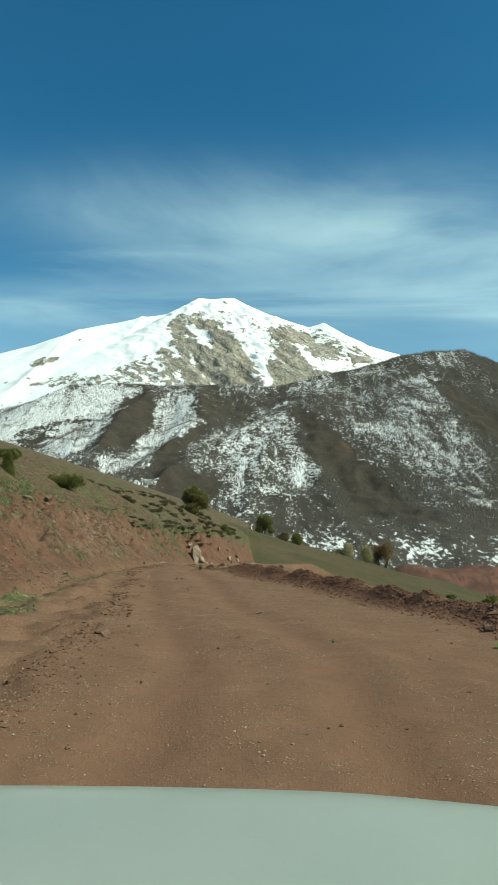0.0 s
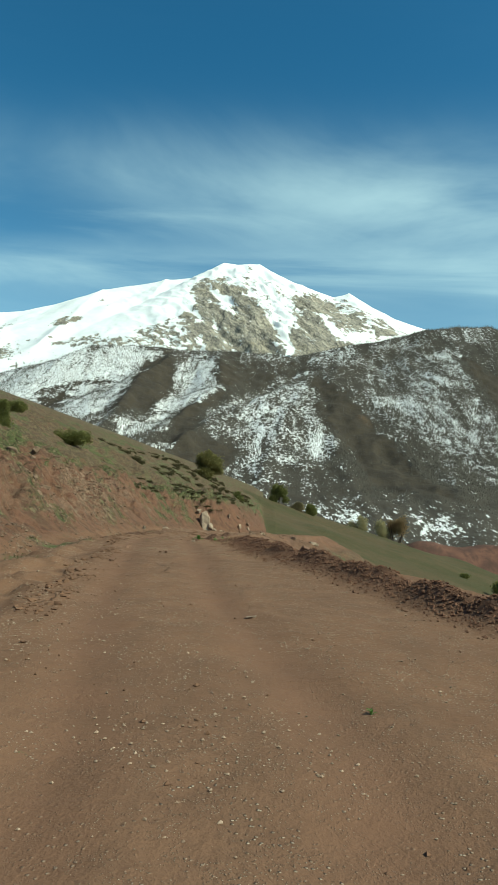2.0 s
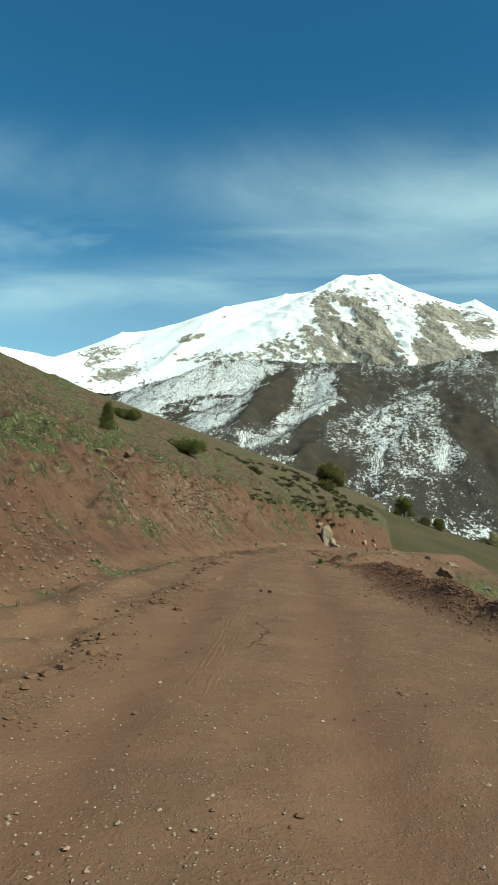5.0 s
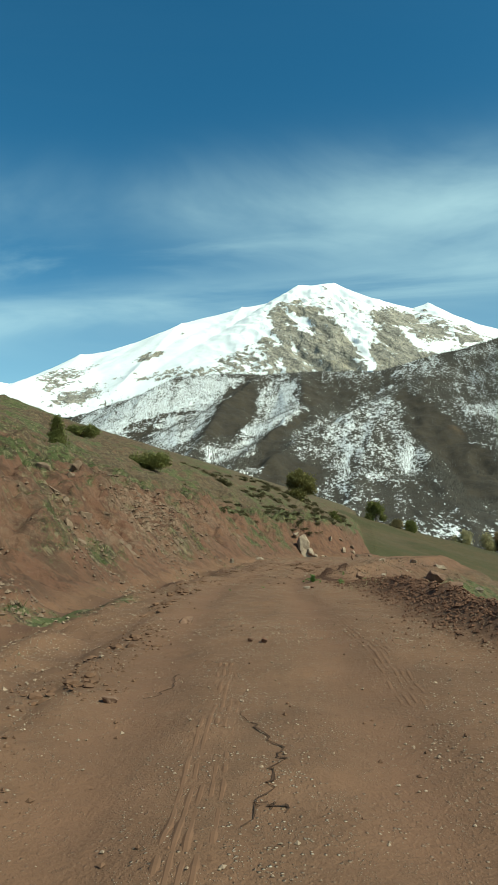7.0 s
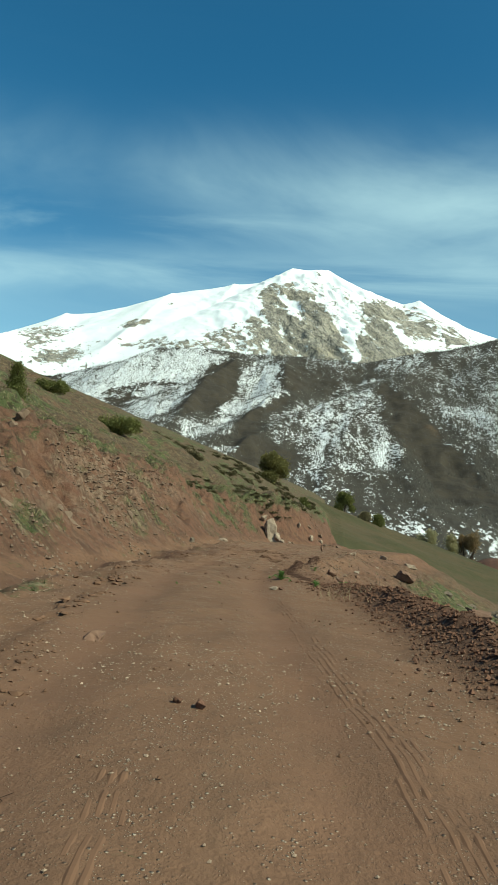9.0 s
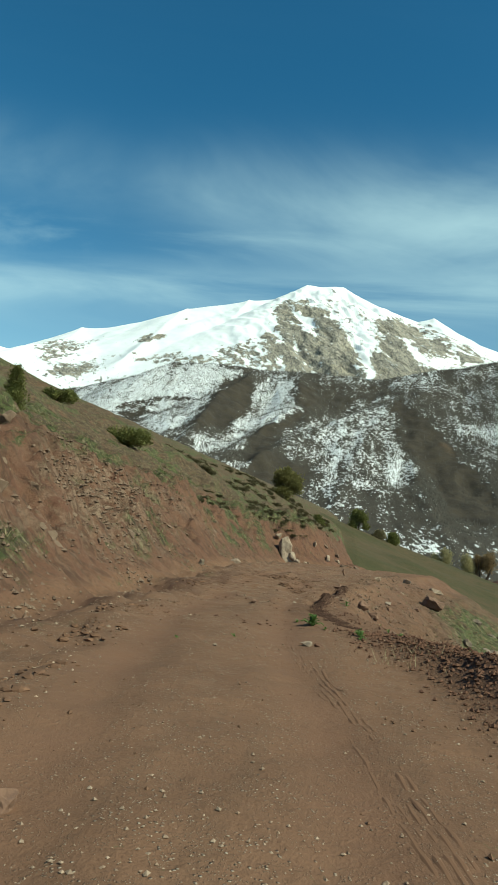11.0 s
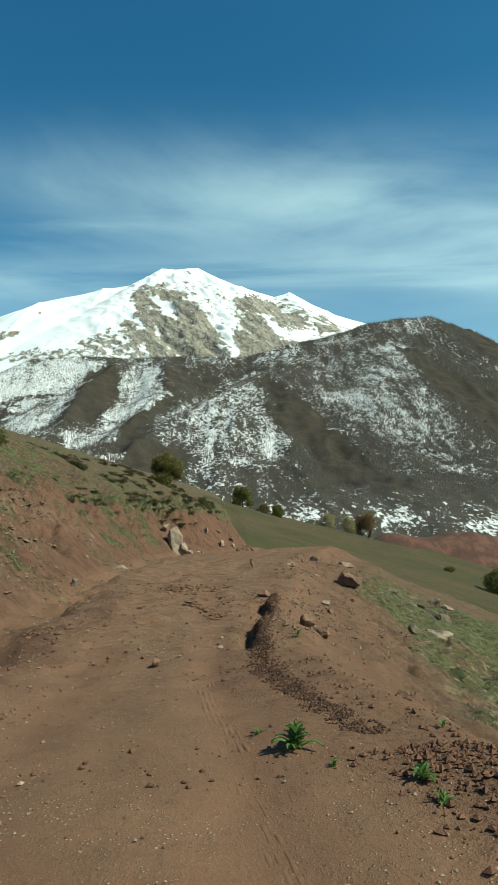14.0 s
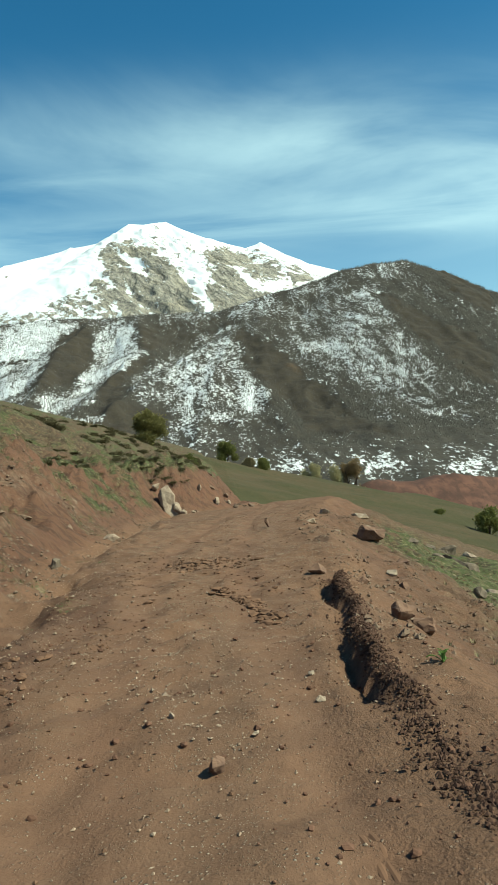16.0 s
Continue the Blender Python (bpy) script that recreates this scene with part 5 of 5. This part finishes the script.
# ---- plants ----
def foliage(bm, centre, rx, ry, rz, clumps, leaves, size, rs2, upward=0.4, lean=0.0):
    """Sprays of small leaf blades on clumps spread through an uneven crown."""
    for _ in range(clumps):
        while True:
            v = Vector((rs2.uniform(-1, 1), rs2.uniform(-1, 1), rs2.uniform(-1, 1)))
            if 0.25 < v.length < 1:
                break
        wob = 0.8 + 0.45 * noise.noise(v * 2.1 + Vector(centre))
        c = Vector((v.x * rx * wob, v.y * ry * wob, v.z * rz * wob)) + Vector(centre)
        r = size * rs2.uniform(1.4, 2.6)
        for _ in range(leaves):
            d = Vector((rs2.gauss(0, 1), rs2.gauss(0, 1), rs2.gauss(upward, 0.8))).normalized()
            o = c + Vector((rs2.gauss(0, r * 0.5), rs2.gauss(0, r * 0.5), rs2.gauss(0, r * 0.4)))
            side = d.cross(Vector((rs2.random(), rs2.random(), rs2.random() + 0.1))).normalized() * size * 0.38
            tip = o + d * size * rs2.uniform(0.8, 1.7)
            a, b, t = bm.verts.new(o - side), bm.verts.new(o + side), bm.verts.new(tip)
            bm.faces.new((a, b, t))


def limb(bm, a, b, r0, r1, sides=6):
    a, b = Vector(a), Vector(b)
    axis = (b - a).normalized()
    u = axis.orthogonal().normalized()
    w = axis.cross(u)
    rings = []
    for p, r in ((a, r0), ((a + b) / 2 + u * r0 * 0.4, (r0 + r1) / 2), (b, r1)):
        rings.append([bm.verts.new(p + (u * math.cos(6.283 * k / sides) + w * math.sin(6.283 * k / sides)) * r) for k in range(sides)])
    for p, q in zip(rings[:-1], rings[1:]):
        for k in range(sides):
            bm.faces.new((p[k], p[(k + 1) % sides], q[(k + 1) % sides], q[k]))
    bm.faces.new(rings[-1])


def shrub(name, x, y, width, tall, mat, label, category, seed, shape="round", leaf=0.16, clumps=150, group=""):
    rs2 = random.Random(seed)
    root = tagged(new(name), label, category, group)
    root.matrix_world = pose(x, y, height(x, y) - 0.05)
    bm = bmesh.new()
    if shape == "cone":
        limb(bm, (0, 0, 0), (0.03, 0, tall * 0.85), 0.05 * tall, 0.01 * tall)
        for k in range(6):
            a = k * 1.05
            limb(bm, (0, 0, tall * (0.15 + 0.1 * k)), (math.cos(a) * width * 0.33, math.sin(a) * width * 0.33, tall * (0.3 + 0.1 * k)), 0.02 * tall, 0.006 * tall, 4)
    else:
        stem = tall * (0.4 if shape == "round" else 0.3)
        limb(bm, (0, 0, -0.1), (0.02 * tall, 0, stem), 0.035 * tall + 0.02, 0.02 * tall + 0.01)
        for k in range(7):
            a = k * 0.9 + rs2.random()
            limb(bm, (0, 0, stem * rs2.uniform(0.3, 0.95)), (math.cos(a) * width * 0.34, math.sin(a) * width * 0.34, tall * rs2.uniform(0.5, 0.8)), 0.014 * tall + 0.01, 0.004 * tall, 4)
    part("trunk", bm, M_BARK, root)
    bm = bmesh.new()
    if shape == "cone":
        for k in range(9):
            t = (k + 0.5) / 9
            r = width / 2 * (1 - t) ** 0.8 * (0.85 + 0.3 * rs2.random()) + 0.03
            foliage(bm, (rs2.gauss(0, 0.03) * width, rs2.gauss(0, 0.03) * width, tall * (0.1 + 0.86 * t)), r, r, tall * 0.09, clumps // 9, 9, leaf, rs2, 0.9)
    elif shape == "mat":
        for k in range(7):
            o = (rs2.uniform(-0.34, 0.34) * width, rs2.uniform(-0.3, 0.3) * width * 0.7, tall * rs2.uniform(0.3, 0.5))
            foliage(bm, o, width * 0.2, width * 0.18, tall * 0.42, clumps // 7, 9, leaf, rs2, 0.6)
    else:
        for k in range(13):
            h = rs2.uniform(0.08, 0.86)
            reach = 0.36 * width * (1 - 0.8 * h * h)
            a = k * 2.4 + rs2.uniform(-0.5, 0.5)
            r = width * rs2.uniform(0.15, 0.25)
            foliage(bm, (math.cos(a) * reach, math.sin(a) * reach, tall * h), r, r, tall * rs2.uniform(0.14, 0.22), clumps // 13, 9, leaf, rs2, 0.5)
    part("crown", bm, mat, root)
    return root


shrub("juniper_tree", -16.4, 46.2, 1.6, 2.1, M_LEAF, "small bushy green juniper tree on the hillside", "tree", 1, "cone", 0.085, 700)
shrub("juniper_bush", -19.6, 72.9, 4.4, 1.8, M_LEAF, "low spreading dark green juniper on the slope", "bush", 2, "mat", 0.15, 900, "junipers on the hillside")
shrub("juniper_bush", -26.0, 72.2, 3.3, 1.4, M_LEAF, "low spreading dark green juniper on the slope", "bush", 3, "mat", 0.14, 700, "junipers on the hillside")
shrub("oak_tree", -11.9, 150.0, 6.4, 6.4, M_OLIVE, "round olive-green tree on the crest of the spur", "tree", 4, "round", 0.30, 1100)
shrub("oak_tree", 6.0, 262.0, 7.2, 6.8, M_LEAF, "dark green round tree at the top of the meadow", "tree", 5, "round", 0.45, 700)
shrub("oak_tree", 18.6, 268.0, 4.2, 3.6, M_LEAF, "dark green low tree beside the meadow's edge", "tree", 6, "round", 0.42, 500)
shrub("juniper_bush", -4.9, 141.0, 1.9, 1.9, M_LEAF, "small dark bush on the red slope", "bush", 7, "round", 0.25, 120)
shrub("meadow_bush", 66.5, 192.0, 6.5, 6.6, M_LEAF, "dark leafy bush on the meadow's lower slope", "bush", 8, "round", 0.5, 320)
shrub("meadow_bush", 63.5, 219.0, 3.0, 1.5, M_LEAF, "low dark bush on the meadow", "bush", 9, "mat", 0.3, 120)
shrub("roadside_bush", 6.6, 19.4, 1.5, 1.3, M_LEAF, "dark green bush on the slope below the road", "bush", 10, "round", 0.13, 260)
shrub("willow_tree", 47.5, 345.0, 14.0, 24.5, M_WILLOW, "pale yellowish budding willow in the valley", "tree", 11, "round", 0.55, 1600, "willows in the valley")
shrub("willow_tree", 58.0, 345.0, 12.0, 24.0, M_WILLOW, "pale yellowish budding willow in the valley", "tree", 12, "round", 0.55, 1400, "willows in the valley")
shrub("willow_tree", 66.5, 345.0, 15.0, 30.0, M_ORANGE, "brownish budding willow in the valley", "tree", 13, "round", 0.5, 1600, "willows in the valley")
shrub("meadow_bush", 13.4, 266.0, 4.2, 2.8, M_STRAW, "straw-coloured bush at the meadow's upper edge", "bush", 14, "round", 0.4, 420)

# creeping mats on the crest of the spur and cushions over the hillside
rs3 = random.Random(9)
for k in range(300):
    if k < 110:                                 # the near hillside
        y, out, w = rs3.uniform(58, 90), rs3.uniform(3.4, 11), rs3.uniform(0.3, 1.1)
    elif k < 160:                               # over the slab at the bend
        y, w = rs3.uniform(75, 88), rs3.uniform(0.6, 1.8)
        out = float(toe_x(np.array(y))) - rs3.uniform(-10.5, -4.0)
    else:                                       # the slope behind the spur
        y, out, w = rs3.uniform(84, 190), rs3.uniform(7, 27), rs3.uniform(0.9, 2.8)
    x = float(toe_x(np.array(y))) - out
    far = k >= 160
    shrub("creeping_shrub", x, y, w, rs3.uniform(0.10, 0.20) if far else rs3.uniform(0.05, 0.10), M_CREEP, "flat creeping olive-brown shrub on the hillside", "bush", 40 + k, "mat", 0.15 if far else 0.06, 63, "creeping shrubs")


def weed(x, y, size, leaves, seed):
    """A rosette of long arched leaves."""
    rs2 = random.Random(seed)
    root = tagged(new("leafy_weed"), "fresh green broad-leaved weed growing in the bare earth", "plant", "weeds by the road")
    root.matrix_world = pose(x, y, height(x, y) - 0.01)
    bm = bmesh.new()
    rows = []
    for i in range(6):
        t = i / 5
        w = 0.10 * math.sin(math.pi * (0.12 + 0.86 * t)) ** 0.8
        yy, zz = t * 0.8, 0.55 * math.sin(t * 2.0) * (1 - 0.25 * t)
        rows.append([bm.verts.new((-w, yy, zz + 0.05)), bm.verts.new((0, yy, zz)), bm.verts.new((w, yy, zz + 0.05))])
    for p, q in zip(rows[:-1], rows[1:]):
        bm.faces.new((p[0], p[1], q[1], q[0]))
        bm.faces.new((p[1], p[2], q[2], q[1]))
    first = part("leaf", bm, M_WEED, root, smooth_shade=True)
    first.matrix_local = pose(0, 0, 0, 0, 0, 0) @ Matrix.Scale(size, 4)
    for k in range(1, leaves):
        ob = new("leaf", first.data)
        ob.parent = root
        ob.matrix_local = pose(0, 0, 0, rs2.uniform(-14, 55), rs2.uniform(-18, 18), k * 137.5) @ Matrix.Scale(size * rs2.uniform(0.55, 1.1), 4)
    return root


for k, (x, y, s, n) in enumerate(((-1.93, 27.58, 0.19, 48), (-1.3, 26.9, 0.13, 26), (-0.81, 26.63, 0.08, 12), (0.4, 28.6, 0.10, 12), (-2.16, 28.02, 0.08, 10), (-0.86, 27.9, 0.08, 10), (-1.29, 26.58, 0.10, 14),
                                  (-1.37, 32.4, 0.14, 12), (-1.75, 27.2, 0.07, 9), (-2.75, 25.6, 0.06, 8), (-3.3, 25.1, 0.05, 8), (0.95, 7.9, 0.07, 8), (2.6, 7.3, 0.10, 9))):
    weed(x, y, s, n, 70 + k)


def tufts(name, x, y, size, mat, label, seed, blades=6, thin=0.09):
    """Tufts of grass: single blades bent outwards, as one object."""
    rs4 = np.random.RandomState(seed)
    n = len(x)
    z, _ = heights(x, y)
    a = rs4.rand(n, blades) * 6.283
    r = rs4.rand(n, blades) * 0.35
    h = size[:, None] * (0.5 + 0.8 * rs4.rand(n, blades))
    bx, by = x[:, None] + np.cos(a) * r * size[:, None], y[:, None] + np.sin(a) * r * size[:, None]
    lean = 0.25 + 0.6 * rs4.rand(n, blades)
    tx, ty = bx + np.cos(a) * h * lean, by + np.sin(a) * h * lean
    w = size[:, None] * thin
    zz = np.repeat(z[:, None], blades, 1) - 0.01
    v = np.stack([np.stack([bx - np.sin(a) * w, by + np.cos(a) * w, zz], -1), np.stack([bx + np.sin(a) * w, by - np.cos(a) * w, zz], -1),
                  np.stack([tx, ty, zz + h * 0.8], -1)], 2).reshape(-1, 3)
    faces = np.arange(len(v)).reshape(-1, 3)
    me = raw_mesh(name, v.tolist(), faces.tolist(), mat)
    return tagged(new(name, me), label, "grass", kind="stuff")


n = 140000
gy = strewn(n, 8, 80, 1.15)
gx = toe_x(gy) - 0.2 - 16 * rs.rand(n) ** 1.2
z_, cov = heights(gx, gy)
keep = rs.rand(n) < smooth(cov["grass"], 0.2, 0.75)
bx_, by_ = gx[keep], gy[keep]
tufts("hillside_grass", bx_, by_, 0.035 + 0.065 * rs.rand(len(bx_)), M_GRASS, "short sparse green grass on the hillside", 1, 6, 0.05)
pick = rs.rand(len(bx_)) < 0.12
tufts("dry_grass", bx_[pick] + 0.1, by_[pick], 0.05 + 0.10 * rs.rand(pick.sum()) ** 2, M_STRAW, "dry straw-coloured tufts on the hillside", 2, 8)
n = 42000
gy = strewn(n, 6, 90, 1.1)
gx = foot_x(gy) + 0.9 + 18 * rs.rand(n) ** 1.3
z_, cov = heights(gx, gy)
keep = rs.rand(n) < smooth(cov["grass"], 0.25, 0.75)
tufts("slope_grass", gx[keep], gy[keep], 0.03 + 0.06 * rs.rand(keep.sum()), M_GRASS, "short green grass on the slope below the road", 3)
n = 260
gy = 20 + 40 * rs.rand(n)
gx = foot_x(gy) + 0.9 + 5 * rs.rand(n)
tufts("dry_grass", gx, gy, 0.04 + 0.08 * rs.rand(n), M_STRAW, "dry straw-coloured tufts along the road's edge", 4, 10)
n = 22
gy = 25.3 + 0.35 * rs.randn(n)
gx = -0.75 + 0.25 * rs.randn(n)
tufts("dry_stalks", gx, gy, 0.10 + 0.14 * rs.rand(n), M_STALK, "long dry straw stalks lying beside the dark earth", 6, 4, 0.012)
n = 1500
gy = 8 + 44 * rs.rand(n)
gx = toe_x(gy) + 0.1 + 1.4 * rs.rand(n)
z_, cov = heights(gx, gy)
keep = rs.rand(n) < smooth(cov["grass"], 0.1, 0.6)
tufts("ditch_grass", gx[keep], gy[keep], 0.03 + 0.05 * rs.rand(keep.sum()), M_GRASS, "short green grass in the roadside ditch", 5)

# dark strips drawn for the shade of cracks and of low ledges
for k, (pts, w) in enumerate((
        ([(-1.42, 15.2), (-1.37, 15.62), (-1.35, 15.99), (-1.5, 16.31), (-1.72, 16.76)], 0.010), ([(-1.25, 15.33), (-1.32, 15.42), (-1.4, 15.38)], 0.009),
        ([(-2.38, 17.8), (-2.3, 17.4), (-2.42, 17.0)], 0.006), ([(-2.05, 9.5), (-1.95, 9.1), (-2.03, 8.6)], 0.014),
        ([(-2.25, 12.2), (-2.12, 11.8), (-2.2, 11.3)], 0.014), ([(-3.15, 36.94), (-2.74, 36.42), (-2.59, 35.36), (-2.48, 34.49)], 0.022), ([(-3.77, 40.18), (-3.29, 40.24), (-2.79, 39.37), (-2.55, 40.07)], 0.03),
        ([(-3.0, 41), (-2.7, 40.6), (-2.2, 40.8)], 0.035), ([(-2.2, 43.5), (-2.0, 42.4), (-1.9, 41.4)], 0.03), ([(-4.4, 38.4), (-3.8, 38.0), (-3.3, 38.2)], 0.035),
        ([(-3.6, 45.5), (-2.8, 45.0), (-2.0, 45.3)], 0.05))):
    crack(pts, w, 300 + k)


# ---- the car's front, as it stands at the start ----
def paint():
    n = Nodes("pale_green_white_paint")
    c = n.mix(n.ramp(n.noise(2.0, 5), 0.35, 0.65), (0.515, 0.560, 0.505), (0.485, 0.535, 0.485))
    c = n.mix(n.ramp(n.noise(120, 3, 0.5), 0.66, 0.74, 0, 0.3), c, (0.40, 0.42, 0.36))
    m = n.done(c, 0.32, 0.5)
    n.b.inputs["Coat Weight"].default_value = 0.25
    n.b.inputs["Coat Roughness"].default_value = 0.15
    return m


M_PAINT = paint()
M_BLACK = plain("black_plastic", (0.018, 0.019, 0.02), (0.03, 0.03, 0.03), 20, 0.6, 0.3, 0.1, 0.003)
M_TYRE = plain("tyre_rubber", (0.022, 0.021, 0.02), (0.05, 0.04, 0.034), 10, 0.85, 0.2, 0.3, 0.004)
M_RIM = plain("dusty_steel_rim", (0.30, 0.28, 0.26), (0.40, 0.39, 0.38), 12, 0.45, 0.5, 0.1, 0.002)
M_LAMP = plain("lamp_glass", (0.55, 0.57, 0.58), (0.62, 0.63, 0.64), 8, 0.1, 0.6, 0)


def box(bm, x0, x1, y0, y1, z0, z1, worn=0.02):
    made = bmesh.ops.create_cube(bm, size=1)
    for v in made["verts"]:
        v.co = Vector((x0 + (v.co.x + 0.5) * (x1 - x0), y0 + (v.co.y + 0.5) * (y1 - y0), z0 + (v.co.z + 0.5) * (z1 - z0)))
    edges = list({e for v in made["verts"] for e in v.link_edges})
    bmesh.ops.bevel(bm, geom=edges, offset=worn, segments=2, affect="EDGES", profile=0.5)


def panel(bm, nu, nv, fn, thick):
    """A curved sheet-metal panel with a folded-under thickness."""
    rows = [[bm.verts.new(fn(i / nu, j / nv)) for i in range(nu + 1)] for j in range(nv + 1)]
    for p, q in zip(rows[:-1], rows[1:]):
        for i in range(nu):
            bm.faces.new((p[i], p[i + 1], q[i + 1], q[i]))
    bmesh.ops.solidify(bm, geom=list(bm.faces), thickness=thick)


def car_front(x0, y0, z0):
    car = tagged(new("car"), "pale green-white car seen over its bonnet, on the dirt road", "car")
    car.matrix_world = pose(x0, y0, z0, 0, 0.9, 0)

    def crown(x, t):
        dome = 0.012 * (1 - smooth(np.array(abs(x)), 0.30, 0.70)) + 0.02 * (1 - (x / 0.8) ** 2)
        nose = -0.40 * max(0.0, t - 0.72) ** 1.6 * 4.0
        return 0.985 + float(dome) - 0.02 * t + nose - 0.05 * max(0.0, abs(x) - 0.62) ** 2 * 14

    bm = bmesh.new()
    panel(bm, 36, 24, lambda u, v: ((u - 0.5) * 1.46, 0.52 + v * 1.0, crown((u - 0.5) * 1.46, v)), 0.012)
    part("bonnet", bm, M_PAINT, car, "pale green-white bonnet with a raised centre", True)
    for s in (-1, 1):
        bm = bmesh.new()

        def wing(u, v, s=s):
            y = 0.30 + v * 1.22
            a = u * 1.5
            top = crown(0.735, max(0.0, (y - 0.52) / 1.0)) - 0.004
            drop = 0.50 * u
            arch = max(0.0, 0.36 ** 2 - (y - 0.98) ** 2) ** 0.5 if abs(y - 0.98) < 0.36 else 0.0
            low = max(0.34 + arch * 1.0, 0.30)
            z = top - (top - low) * max(0.0, u - 0.12) / 0.88 - 0.02 * min(u / 0.12, 1)
            return (s * (0.742 + 0.13 * math.sin(min(a, 1.57))), y, z)
        panel(bm, 14, 26, wing, 0.012)
        part("wing", bm, M_PAINT, car, "", True)
        bm = bmesh.new()
        box(bm, s * 0.62 - 0.14, s * 0.62 + 0.14, 1.42, 1.52, 0.60, 0.74, 0.03)
        part("headlight", bm, M_LAMP, car, "clear headlight")
        wheel = new("wheel")
        wheel.parent = car
        wheel.matrix_local = pose(s * 0.74, 0.98, 0.33)
        bm = bmesh.new()
        for name, prof, mat in (("tyre", [(0.20, -0.09), (0.30, -0.10), (0.325, -0.07), (0.33, 0.0), (0.325, 0.07), (0.30, 0.10), (0.20, 0.09)], M_TYRE),
                                ("rim", [(0.02, 0.05 * s), (0.10, 0.06 * s), (0.17, 0.04 * s), (0.20, 0.085 * s), (0.20, -0.085 * s), (0.05, -0.05 * s)], M_RIM)):
            bm = bmesh.new()
            rings = [[bm.verts.new((w, math.cos(6.283 * k / 28) * r, math.sin(6.283 * k / 28) * r)) for k in range(28)] for r, w in prof]
            for p, q in zip(rings, rings[1:] + rings[:1]):
                for k in range(28):
                    bm.faces.new((p[k], p[(k + 1) % 28], q[(k + 1) % 28], q[k]))
            part(name, bm, mat, wheel, "", True)
    bm = bmesh.new()
    box(bm, -0.82, 0.82, 1.50, 1.64, 0.30, 0.58, 0.05)
    part("bumper", bm, M_PAINT, car)
    bm = bmesh.new()
    box(bm, -0.46, 0.46, 1.47, 1.51, 0.60, 0.76, 0.015)
    part("grille", bm, M_BLACK, car, "black grille")
    bm = bmesh.new()
    panel(bm, 24, 4, lambda u, v: ((u - 0.5) * 1.46, 0.28 + v * 0.23, 0.955 + 0.02 * (1 - (2 * u - 1) ** 2) - 0.02 * (1 - v)), 0.01)
    part("scuttle_panel", bm, M_BLACK, car, "black plastic panel at the bonnet's rear edge")
    bm = bmesh.new()
    box(bm, -0.70, 0.70, 0.30, 1.45, 0.30, 0.55, 0.03)
    part("chassis", bm, M_BLACK, car)
    return car


car_front(-0.20, 0.0, 0.085)
